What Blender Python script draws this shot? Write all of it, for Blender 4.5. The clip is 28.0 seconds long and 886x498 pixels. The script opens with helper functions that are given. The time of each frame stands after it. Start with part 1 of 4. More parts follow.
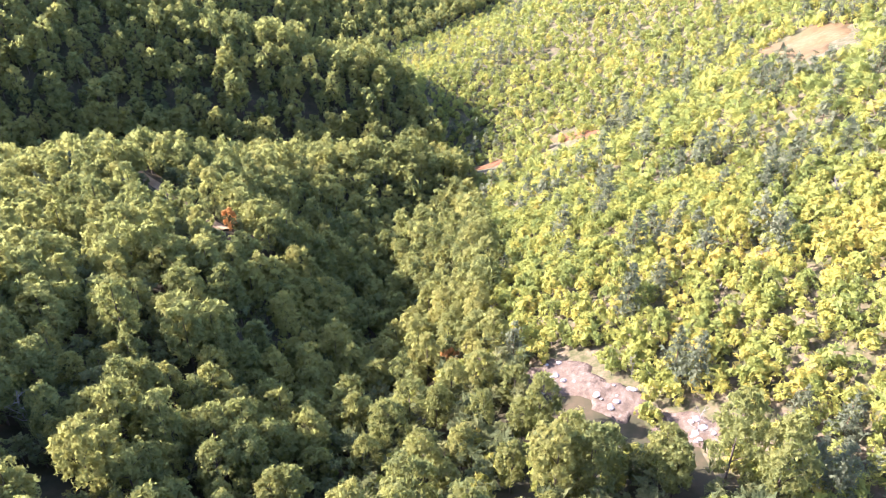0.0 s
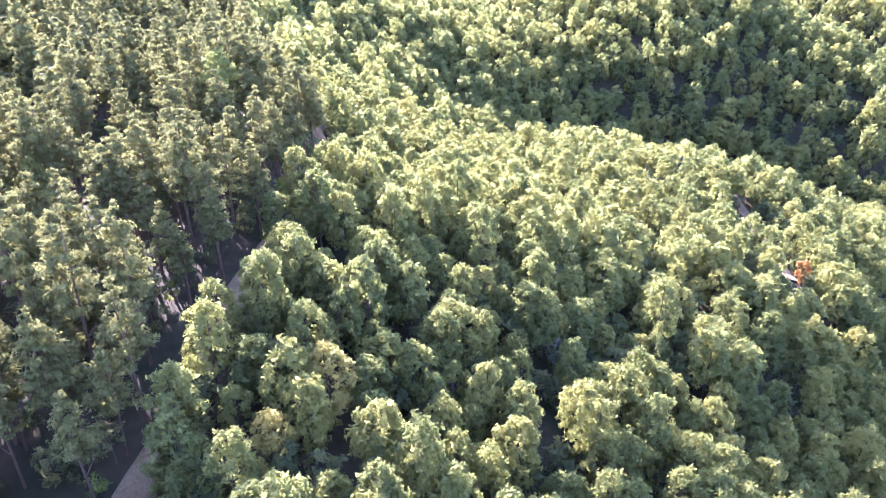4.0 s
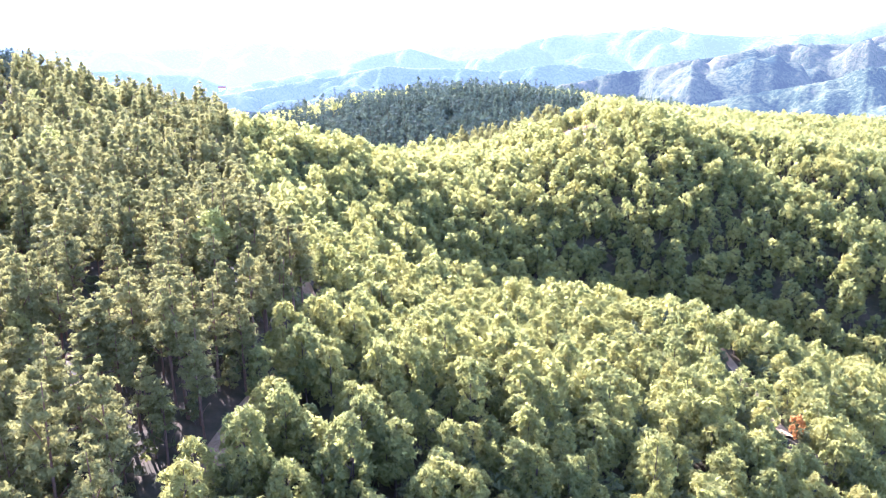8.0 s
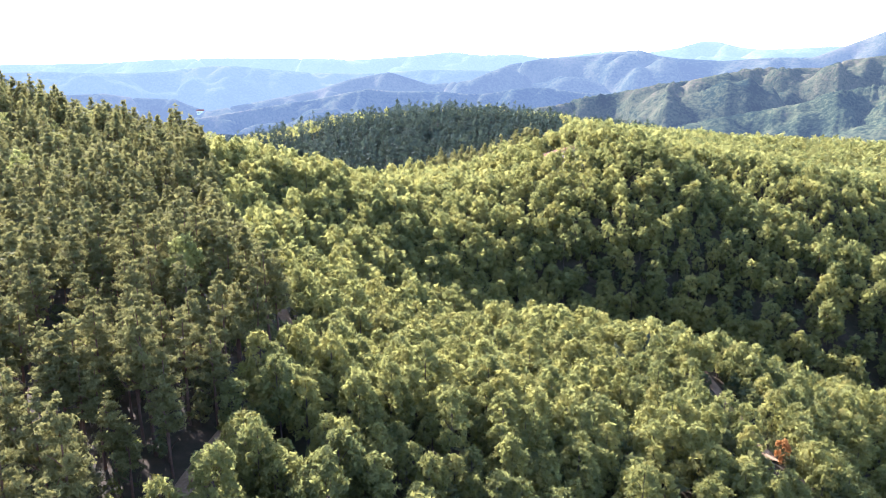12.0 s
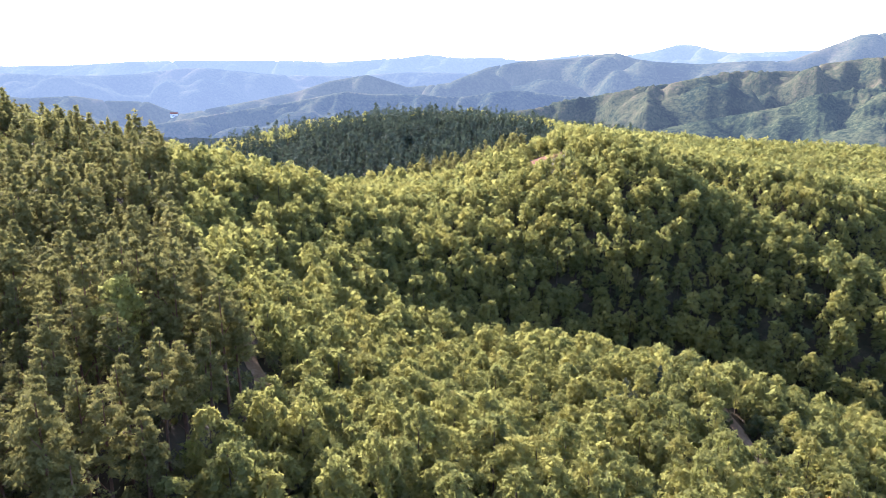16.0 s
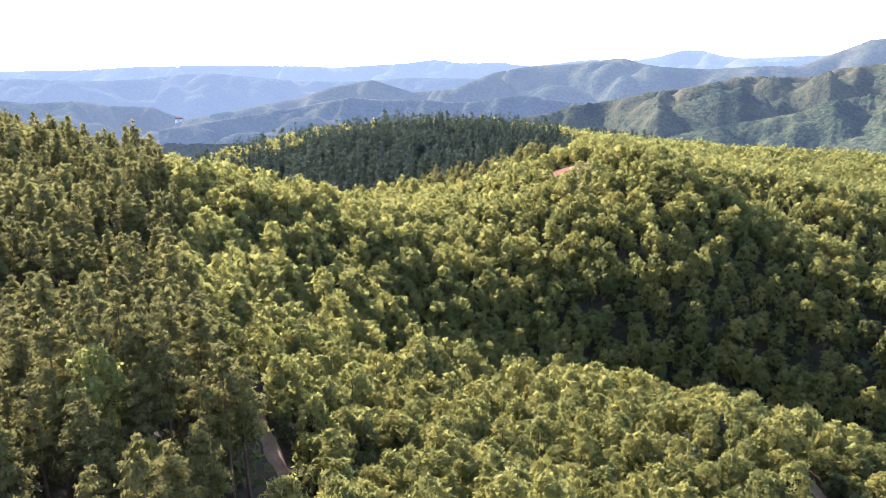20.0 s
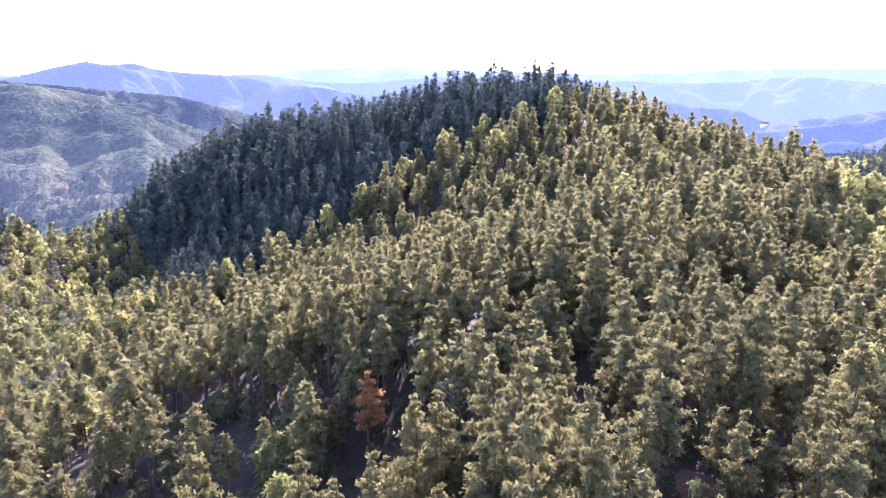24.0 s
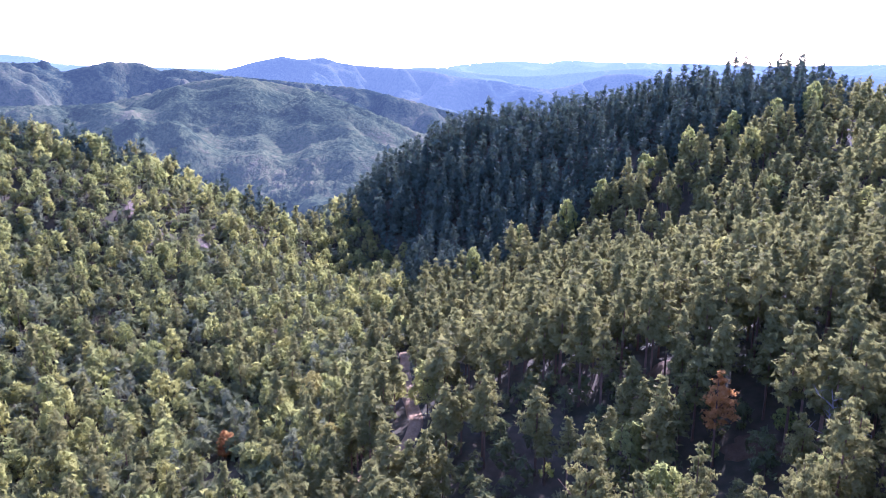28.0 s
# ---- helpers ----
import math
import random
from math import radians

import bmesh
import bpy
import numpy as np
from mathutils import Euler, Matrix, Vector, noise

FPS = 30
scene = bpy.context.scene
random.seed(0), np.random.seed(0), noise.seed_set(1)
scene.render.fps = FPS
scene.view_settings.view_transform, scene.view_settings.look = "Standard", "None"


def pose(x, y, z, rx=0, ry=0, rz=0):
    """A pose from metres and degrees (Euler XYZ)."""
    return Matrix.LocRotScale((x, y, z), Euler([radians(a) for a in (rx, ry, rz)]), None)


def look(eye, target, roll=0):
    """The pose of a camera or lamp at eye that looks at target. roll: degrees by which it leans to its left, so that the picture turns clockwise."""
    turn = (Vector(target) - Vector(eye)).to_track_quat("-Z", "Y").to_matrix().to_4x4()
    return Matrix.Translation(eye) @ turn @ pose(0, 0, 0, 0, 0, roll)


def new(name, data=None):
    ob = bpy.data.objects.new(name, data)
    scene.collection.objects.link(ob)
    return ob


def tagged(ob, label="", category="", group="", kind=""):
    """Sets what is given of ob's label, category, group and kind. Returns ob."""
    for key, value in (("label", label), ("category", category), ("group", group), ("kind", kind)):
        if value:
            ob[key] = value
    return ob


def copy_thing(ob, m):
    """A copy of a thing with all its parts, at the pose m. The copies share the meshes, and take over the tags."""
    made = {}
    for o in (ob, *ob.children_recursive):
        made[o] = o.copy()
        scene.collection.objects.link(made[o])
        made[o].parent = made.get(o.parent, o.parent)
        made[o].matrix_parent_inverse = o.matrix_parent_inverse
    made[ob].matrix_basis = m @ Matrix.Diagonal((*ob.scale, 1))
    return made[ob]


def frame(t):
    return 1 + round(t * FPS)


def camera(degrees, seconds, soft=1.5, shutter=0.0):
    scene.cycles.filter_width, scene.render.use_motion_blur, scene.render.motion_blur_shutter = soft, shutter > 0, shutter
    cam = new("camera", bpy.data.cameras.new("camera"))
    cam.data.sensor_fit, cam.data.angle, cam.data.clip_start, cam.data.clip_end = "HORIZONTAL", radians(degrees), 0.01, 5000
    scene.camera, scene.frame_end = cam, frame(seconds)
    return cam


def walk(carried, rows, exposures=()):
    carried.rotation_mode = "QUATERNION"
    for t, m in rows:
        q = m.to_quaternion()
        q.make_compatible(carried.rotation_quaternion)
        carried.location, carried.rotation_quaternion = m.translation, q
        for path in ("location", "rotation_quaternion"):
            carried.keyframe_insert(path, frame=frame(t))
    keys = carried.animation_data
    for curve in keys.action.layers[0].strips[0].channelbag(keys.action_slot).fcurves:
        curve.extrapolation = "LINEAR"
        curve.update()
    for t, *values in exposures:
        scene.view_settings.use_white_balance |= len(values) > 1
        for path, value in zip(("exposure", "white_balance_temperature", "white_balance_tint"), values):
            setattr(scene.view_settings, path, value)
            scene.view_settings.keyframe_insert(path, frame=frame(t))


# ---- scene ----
cam = camera(63.5, 28.0, soft=0.75)
METRES, EYE, TILT, LEAN, TURN = 100.0, 60.0, -31.0, 0.5, 0.0
ROWS = [
    (0.0, 0.0, 0.0, 0.0, 0.0, 0.0, -0.0),
    (0.5, -0.0081, -0.0014, -0.0014, 5.26, -0.09, -3.39),
    (1.0, -0.011, -0.0035, -0.0035, 16.38, -1.32, -9.94),
    (1.5, -0.0095, -0.0048, -0.0041, 27.12, -3.77, -15.69),
    (2.0, -0.0085, -0.0065, -0.0044, 35.83, -6.56, -19.77),
    (2.5, -0.0078, -0.007, -0.0043, 42.02, -8.78, -22.29),
    (4.5, -0.0059, -0.0085, -0.003, 44.26, -6.3, -23.04),
    (5.0, -0.0054, -0.0093, -0.0031, 44.13, -4.63, -22.98),
    (5.5, -0.0054, -0.0099, -0.0029, 43.98, -2.95, -22.93),
    (6.0, -0.0042, -0.0104, -0.0028, 43.87, -1.3, -22.85),
    (6.5, -0.0036, -0.0107, -0.0029, 43.7, 0.34, -22.83),
    (7.0, -0.0034, -0.0109, -0.0027, 43.55, 2.01, -22.82),
    (7.5, -0.0026, -0.0113, -0.0027, 43.41, 3.68, -22.77),
    (8.0, -0.0022, -0.0114, -0.0027, 43.27, 5.34, -22.69),
    (8.5, -0.0011, -0.0115, -0.0024, 43.13, 6.99, -22.69),
    (9.0, 0.0011, -0.0115, -0.0033, 43.02, 7.34, -22.6),
    (9.5, 0.002, -0.0113, -0.0035, 42.88, 7.38, -22.53),
    (10.0, 0.0029, -0.0112, -0.0035, 42.74, 7.43, -22.49),
    (10.5, 0.0034, -0.0108, -0.0035, 42.57, 7.5, -22.42),
    (11.0, -0.0002, -0.0081, -0.0021, 42.22, 7.42, -22.37),
    (11.5, -0.0088, -0.0028, 0.0006, 41.88, 7.58, -22.26),
    (12.0, -0.0203, 0.0048, 0.0042, 41.6, 7.73, -22.12),
    (12.5, -0.0345, 0.0146, 0.0087, 41.33, 7.85, -22.03),
    (14.5, -0.1088, 0.0647, 0.0359, 40.4, 8.33, -21.77),
    (15.0, -0.1314, 0.0793, 0.0447, 40.23, 8.41, -21.68),
    (15.5, -0.1546, 0.0947, 0.0547, 40.02, 8.49, -21.59),
    (16.0, -0.1791, 0.1109, 0.0643, 39.81, 8.6, -21.56),
    (16.5, -0.2043, 0.1275, 0.0746, 39.63, 8.66, -21.49),
    (17.0, -0.228, 0.1434, 0.0849, 39.49, 8.72, -21.46),
    (17.5, -0.2537, 0.1607, 0.0958, 39.39, 8.81, -21.4),
    (18.0, -0.2796, 0.1781, 0.1073, 39.3, 8.83, -21.39),
    (18.5, -0.3022, 0.1928, 0.1176, 39.37, 8.97, -21.42),
    (19.0, -0.3219, 0.2006, 0.1222, 39.66, 8.97, -21.6),
    (19.5, -0.3397, 0.2009, 0.123, 39.92, 8.89, -21.68),
    (20.0, -0.3566, 0.1944, 0.1191, 40.14, 8.86, -21.69),
    (20.5, -0.3722, 0.182, 0.1122, 40.25, 8.78, -21.71),
    (22.5, -0.4701, 0.1078, 0.068, 46.15, 6.47, -23.82),
    (23.0, -0.4912, 0.0821, 0.0514, 60.79, 0.21, -28.03),
    (23.5, -0.5032, 0.0549, 0.0337, 78.63, -8.56, -30.89),
    (24.0, -0.5078, 0.0295, 0.0161, 87.79, -13.26, -31.27),
    (24.5, -0.5062, -0.0006, -0.0034, 89.19, -14.1, -31.25),
    (25.0, -0.5028, -0.0321, -0.0219, 89.2, -14.22, -31.19),
    (25.5, -0.4967, -0.0668, -0.0402, 90.45, -14.99, -31.21),
    (26.0, -0.49, -0.1014, -0.0572, 96.39, -18.06, -31.03),
    (26.5, -0.4827, -0.1303, -0.0744, 101.88, -20.79, -30.6),
    (27.0, -0.473, -0.1582, -0.09, 102.88, -21.39, -30.38),
    (27.5, -0.4646, -0.1807, -0.102, 102.92, -21.52, -30.27),
    (28.0, -0.4579, -0.1985, -0.1109, 102.84, -21.53, -30.3),
]
PATH = [(t, pose(0, 0, EYE, TILT, LEAN, TURN) @ pose(METRES * x, METRES * y, METRES * z, 90 + pitch, roll, yaw)) for t, x, y, z, yaw, pitch, roll in ROWS]
EXPOSURES = [(0.0, 3.15, 5650, 28), (2.0, 3.42, 5550, 33), (5.0, 4.1, 4950, 44), (7.0, 4.12, 5100, 42), (8.5, 3.7, 5300, 36), (10.0, 3.15, 5450, 31), (12.0, 2.88, 5500, 29), (15.0, 2.6, 5750, 29), (20.5, 2.5, 5950, 29), (22.5, 2.5, 5850, 31), (23.0, 2.6, 5750, 38), (24.0, 3.1, 5250, 59), (26.0, 2.92, 4950, 57), (28.0, 2.65, 4850, 50)]
walk(cam, PATH, EXPOSURES)

# ---- light: one sun ahead and to the left of the first view, and a hazy sky ----
SUN_YAW, SUN_UP = 80.0, 29.0
to_sun = Vector((-math.sin(radians(SUN_YAW)) * math.cos(radians(SUN_UP)), math.cos(radians(SUN_YAW)) * math.cos(radians(SUN_UP)), math.sin(radians(SUN_UP))))
sun_data = bpy.data.lights.new("sun", "SUN")
sun_data.energy, sun_data.angle, sun_data.color = 4.0, radians(0.55), (1.0, 0.93, 0.82)
sun = new("sun", sun_data)
sun.matrix_world = look(to_sun * 500, (0, 0, 0))
world = bpy.data.worlds.new("sky")
scene.world = world
world.use_nodes = True
wn = world.node_tree
wn.nodes.clear()
sky = wn.nodes.new("ShaderNodeTexSky")
sky.sky_type, sky.sun_disc = "NISHITA", False
sky.sun_elevation, sky.sun_rotation = radians(SUN_UP), radians(-SUN_YAW)
sky.air_density, sky.dust_density, sky.ozone_density, sky.altitude = 1.0, 1.6, 1.5, 600
back = wn.nodes.new("ShaderNodeBackground")
back.inputs["Strength"].default_value = 0.12
wout = wn.nodes.new("ShaderNodeOutputWorld")
wn.links.new(sky.outputs[0], back.inputs["Color"])
wn.links.new(back.outputs[0], wout.inputs["Surface"])


# ---- materials ----
class Nodes:
    """A small wrapper to write node materials briefly."""

    def __init__(self, name):
        self.mat = bpy.data.materials.new(name)
        self.mat.use_nodes = True
        self.tree = self.mat.node_tree
        self.tree.nodes.clear()
        self.out = self.tree.nodes.new("ShaderNodeOutputMaterial")

    def add(self, kind, **values):
        node = self.tree.nodes.new(kind)
        for key, value in values.items():
            node.inputs[key.replace("_", " ")].default_value = value
        return node

    def link(self, a, b):
        self.tree.links.new(a, b)

    def ramp(self, fac, stops):
        node = self.tree.nodes.new("ShaderNodeValToRGB")
        els = node.color_ramp.elements
        while len(els) < len(stops):
            els.new(0.5)
        for el, (at, col) in zip(els, stops):
            el.position, el.color = at, (*col, 1)
        self.link(fac, node.inputs[0])
        return node.outputs[0]

    def noise(self, scale, detail=4.0, rough=0.6):
        node = self.add("ShaderNodeTexNoise", Scale=scale, Detail=detail, Roughness=rough)
        pos = self.tree.nodes.new("ShaderNodeNewGeometry")
        self.link(pos.outputs["Position"], node.inputs["Vector"])
        return node.outputs["Fac"]

    def math(self, op, a, b):
        node = self.tree.nodes.new("ShaderNodeMath")
        node.operation = op
        for i, v in enumerate((a, b)):
            if isinstance(v, (int, float)):
                node.inputs[i].default_value = v
            else:
                self.link(v, node.inputs[i])
        return node.outputs[0]

    def mix(self, fac, a, b):
        node = self.tree.nodes.new("ShaderNodeMix")
        node.data_type = "RGBA"
        for sock, v in ((node.inputs[0], fac), (node.inputs[6], a), (node.inputs[7], b)):
            if isinstance(v, (int, float)):
                sock.default_value = v
            elif isinstance(v, tuple):
                sock.default_value = (*v, 1)
            else:
                self.link(v, sock)
        return node.outputs[2]


def leaf_material(name, stops, through_light=0.56, spread=0.5, grain=5.0, cut=0.48, glow=(0.34, 0.36, 0.11), ruffle=2.6):
    """Foliage: hue by tree and by leaf clump, ragged clumps with gaps, some light shining through."""
    n = Nodes(name)
    tint = n.tree.nodes.new("ShaderNodeAttribute")
    tint.attribute_name = "tint"
    geo = n.tree.nodes.new("ShaderNodeNewGeometry")
    hue = n.math("ADD", n.math("MULTIPLY", tint.outputs["Fac"], spread), n.math("MULTIPLY", n.math("SUBTRACT", n.noise(0.035, 3.0), 0.5), 0.7))
    hue = n.math("ADD", hue, n.math("MULTIPLY", geo.outputs["Random Per Island"], 0.35))
    fine = n.noise(grain * 0.4, 4.0, 0.85)
    hue = n.math("ADD", hue, n.math("MULTIPLY", n.math("SUBTRACT", fine, 0.5), 0.8))
    col = n.ramp(n.math("ADD", hue, 0.08), stops)
    bsdf = n.add("ShaderNodeBsdfPrincipled", Roughness=0.7)
    bsdf.inputs["Specular IOR Level"].default_value = 0.02
    # each leaf of a clump lies at its own slant
    slant = n.add("ShaderNodeTexNoise", Scale=grain * 0.8, Detail=2.0)
    n.link(geo.outputs["Position"], slant.inputs["Vector"])
    steps = [n.tree.nodes.new("ShaderNodeVectorMath") for _ in range(4)]
    for step, op in zip(steps, ("SUBTRACT", "SCALE", "ADD", "NORMALIZE")):
        step.operation = op
    steps[0].inputs[1].default_value = (0.5, 0.5, 0.5)
    steps[1].inputs["Scale"].default_value = ruffle
    n.link(slant.outputs["Color"], steps[0].inputs[0])
    for a, b in zip(steps, steps[1:]):
        n.link(a.outputs[0], b.inputs[0])
    n.link(geo.outputs["Normal"], steps[2].inputs[1])
    n.link(steps[3].outputs[0], bsdf.inputs["Normal"])
    trans = n.add("ShaderNodeBsdfTranslucent")
    n.link(col, bsdf.inputs["Base Color"])
    n.link(n.mix(0.45, col, glow), trans.inputs["Color"])
    both = n.add("ShaderNodeMixShader", Fac=through_light)
    n.link(bsdf.outputs[0], both.inputs[1])
    n.link(trans.outputs[0], both.inputs[2])
    gap = n.add("ShaderNodeBsdfTransparent")
    leafy = n.add("ShaderNodeMixShader")
    n.link(n.math("GREATER_THAN", n.noise(grain * 0.8, 4.0, 0.8), cut), leafy.inputs[0])
    n.link(gap.outputs[0], leafy.inputs[1])
    n.link(both.outputs[0], leafy.inputs[2])
    n.link(leafy.outputs[0], n.out.inputs["Surface"])
    return n.mat


def solid_material(name, stops, scale, roughness=0.9, bump=0.3, fine=8.0):
    """Earth, bark and stone: two scales of noise and a bump."""
    n = Nodes(name)
    fac = n.math("ADD", n.math("MULTIPLY", n.noise(scale, 5.0), 0.65), n.math("MULTIPLY", n.noise(scale * fine, 3.0), 0.35))
    bsdf = n.add("ShaderNodeBsdfPrincipled", Roughness=roughness)
    bsdf.inputs["Specular IOR Level"].default_value = 0.12
    n.link(n.ramp(fac, stops), bsdf.inputs["Base Color"])
    bn = n.add("ShaderNodeBump", Strength=bump, Distance=0.4)
    n.link(fac, bn.inputs["Height"])
    n.link(bn.outputs[0], bsdf.inputs["Normal"])
    n.link(bsdf.outputs[0], n.out.inputs["Surface"])
    return n.mat


OAK_LEAF = leaf_material("broadleaf_foliage", [(0.0, (0.066, 0.080, 0.033)), (0.35, (0.147, 0.155, 0.053)), (0.65, (0.215, 0.208, 0.062)), (1.0, (0.290, 0.248, 0.068))], spread=0.6, glow=(0.30, 0.305, 0.075))
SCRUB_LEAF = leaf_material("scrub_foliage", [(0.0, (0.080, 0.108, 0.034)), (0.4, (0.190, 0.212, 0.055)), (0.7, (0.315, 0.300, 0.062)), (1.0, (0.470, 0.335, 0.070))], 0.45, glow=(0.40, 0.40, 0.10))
PINE_LEAF = leaf_material("pine_needles", [(0.0, (0.102, 0.099, 0.037)), (0.5, (0.158, 0.147, 0.049)), (1.0, (0.220, 0.190, 0.061))], 0.42, grain=9.0, cut=0.47, glow=(0.21, 0.205, 0.06))
GREY_PINE_LEAF = leaf_material("grey_pine_needles", [(0.0, (0.072, 0.080, 0.044)), (0.5, (0.118, 0.124, 0.068)), (1.0, (0.170, 0.166, 0.092))], 0.35, grain=6.5, glow=(0.18, 0.19, 0.08))
SPRUCE_LEAF = leaf_material("spruce_needles", [(0.0, (0.042, 0.058, 0.042)), (0.5, (0.064, 0.084, 0.056)), (1.0, (0.096, 0.112, 0.068))], 0.2, glow=(0.07, 0.09, 0.04))
DULL_LEAF = leaf_material("thicket_foliage", [(0.0, (0.055, 0.068, 0.032)), (0.5, (0.105, 0.115, 0.046)), (1.0, (0.180, 0.160, 0.058))], 0.4, glow=(0.19, 0.20, 0.06))
RED_LEAF = leaf_material("russet_foliage", [(0.0, (0.190, 0.050, 0.024)), (0.5, (0.310, 0.090, 0.036)), (1.0, (0.400, 0.150, 0.048))])
GOLD_LEAF = leaf_material("golden_foliage", [(0.0, (0.200, 0.180, 0.060)), (0.5, (0.310, 0.245, 0.070)), (1.0, (0.420, 0.290, 0.075))])
ORANGE_LEAF = leaf_material("orange_foliage", [(0.0, (0.300, 0.130, 0.045)), (0.5, (0.420, 0.200, 0.065)), (1.0, (0.520, 0.290, 0.090))], glow=(0.50, 0.28, 0.08))
PALE_LEAF = leaf_material("pale_foliage", [(0.0, (0.150, 0.160, 0.048)), (0.5, (0.220, 0.228, 0.064)), (1.0, (0.290, 0.280, 0.082))], glow=(0.32, 0.33, 0.09))
BARK = solid_material("bark", [(0.25, (0.05, 0.035, 0.025)), (0.75, (0.13, 0.095, 0.07))], 1.2)
PINE_BARK = solid_material("pine_bark", [(0.25, (0.07, 0.042, 0.028)), (0.75, (0.19, 0.11, 0.065))], 1.2)
FLOOR = solid_material("forest_floor", [(0.25, (0.020, 0.021, 0.010)), (0.45, (0.036, 0.032, 0.015)), (0.62, (0.062, 0.044, 0.023)), (0.8, (0.12, 0.082, 0.046))], 0.08)
DIRT = solid_material("dirt", [(0.25, (0.105, 0.062, 0.029)), (0.5, (0.205, 0.130, 0.063)), (0.75, (0.31, 0.215, 0.120))], 0.4)
GRAVEL = solid_material("stream_gravel", [(0.3, (0.052, 0.036, 0.024)), (0.5, (0.100, 0.070, 0.047)), (0.7, (0.180, 0.138, 0.105))], 1.1, bump=0.8)
LITTER = solid_material("needle_litter", [(0.25, (0.045, 0.027, 0.013)), (0.5, (0.080, 0.048, 0.022)), (0.75, (0.12, 0.078, 0.042))], 0.6)
RED_EARTH = solid_material("red_earth", [(0.25, (0.080, 0.034, 0.014)), (0.55, (0.130, 0.058, 0.024)), (0.8, (0.17, 0.088, 0.042))], 0.25)
DRY_GRASS = solid_material("dry_grass", [(0.25, (0.055, 0.034, 0.015)), (0.5, (0.10, 0.062, 0.024)), (0.75, (0.15, 0.105, 0.055))], 0.12)
GRASS = solid_material("slope_grass", [(0.3, (0.030, 0.034, 0.012)), (0.45, (0.060, 0.056, 0.022)), (0.58, (0.11, 0.082, 0.046)), (0.75, (0.19, 0.145, 0.095))], 0.45, fine=5.0)
FAR_FOREST = solid_material("far_forest", [(0.3, (0.022, 0.042, 0.030)), (0.5, (0.05, 0.075, 0.042)), (0.68, (0.085, 0.10, 0.05)), (0.8, (0.13, 0.12, 0.07))], 0.006, bump=0.9, fine=12.0)

# ---- the lie of the land: ridges, spurs and stream lines, each a few points (east, north, height) ----
near_slope = [(-60, 14, 13), (-66, 32, 14), (-55, 48, 5), (-50, 60, 1), (-45, 87, -8), (-42, 109, -11), (-90, 19, 18), (-98, 63, 9), (-103, 44, 21), (-80, 80, 4)]
spur = [(-44, 127, -14), (-70, 157, -16), (-51, 174, -25), (-72, 106, -8), (-114, 120, -13), (-121, 180, -25), (-84, 171, -17.5), (-12, 212, -42), (-100, 192, -31), (-55, 200, -33), (-25, 214, -38)]
gully = [(-165, 128, -9), (-155, 168, -26), (-128, 205, -42), (-110, 216, -47), (-88, 226, -49), (-40, 242, -53), (5, 264, -56)]
upper_gully = [(-147, 85, 10), (-207, 110, 13), (-208, 175, 1)]
broad_hill = [(-199, 308, 19), (-231, 304, 16), (-173, 228, -8), (-170, 210, -14), (-134, 237, -17), (-92, 236, -40), (-112, 258, -20), (-160, 300, 12), (-237, 252, -2), (-168, 290, 14), (-143, 290, 4), (-120, 290, -4), (-97, 290, -11), (-65, 290, -20), (-43, 288, -29), (-23, 285, -37), (-11, 280, -48), (-172, 328, -1), (-193, 363, 1)]
back_valley = [(-155, 350, -34), (-125, 345, -44), (-85, 335, -52), (-105, 385, -60), (-160, 392, -48), (-205, 405, -30), (-60, 380, -62), (-32, 430, -60), (-10, 480, -62), (30, 560, -60)]
back_ridge = [(-222, 444, -7), (-180, 434, -15), (-138, 424, -24), (-100, 440, -38), (-60, 470, -48), (-90, 540, -30), (-30, 600, -32), (-200, 520, -24), (-200, 640, -34), (-259, 788, -26), (-120, 770, -20), (0, 720, -20)]
stream = [(28, 63, -5), (16, 77, -8), (5, 103, -16), (3, 135, -25), (4, 161, -33), (8, 223, -49)]
sunny_slope = [(44, 54, 1), (37, 72, 1), (52, 80, 8), (70, 112, 8), (57, 130, -2), (55, 182, -11), (90, 145, 13), (117, 195, 13), (110, 290, -2), (55, 330, -30), (75, 440, -25), (180, 180, 40), (120, 90, 35), (250, 350, 45)]
ravine = [(-38, 84, -4), (-22, 80, -20), (-12, 90, -25), (-40, 104, -8), (-14, 112, -34), (-36, 127, -14), (-14, 135, -41), (-13, 165, -45), (-11, 200, -48)]
under_start = [(0, 45, -4), (-30, 45, -2), (0, 0, 2), (-35, -30, 0), (60, 0, 14), (110, 30, 30), (0, -120, 10)]
pine_hill = [(-122, -12, 3), (-136, 0, 9), (-152, -10, 10), (-160, -6, 13), (-90, -30, 0), (-201, 47, 24), (-228, 24, 12), (-218, 99, 22), (-344, 48, 47), (-243, 139, 19), (-404, -112, 9), (-300, 62, 38), (-421, -33, 28), (-427, -83, 21), (-275, -27, -2), (-250, -51, -12), (-390, 60, 38), (-480, -60, 0)]
south_stream = [(-167, -51, -4), (-157, -50, -3), (-160, -88, -14), (-285, -88, -18), (-308, -115, -26), (-367, -166, -30), (-440, -215, -50), (-110, -90, -8)]
south_slope = [(-186, -122, -13), (-248, -142, -6), (-241, -180, 2), (-281, -219, 26), (-316, -191, 10), (-345, -166, -10), (-160, -180, 2), (-200, -280, 30)]
spruce_hill = [(-298, 295, -6), (-330, 160, -4), (-299, 226, -12), (-366, 276, -14), (-384, 417, 9), (-480, 370, 2), (-570, 320, -14), (-470, 210, -30), (-330, 440, 4), (-300, 380, 0)]
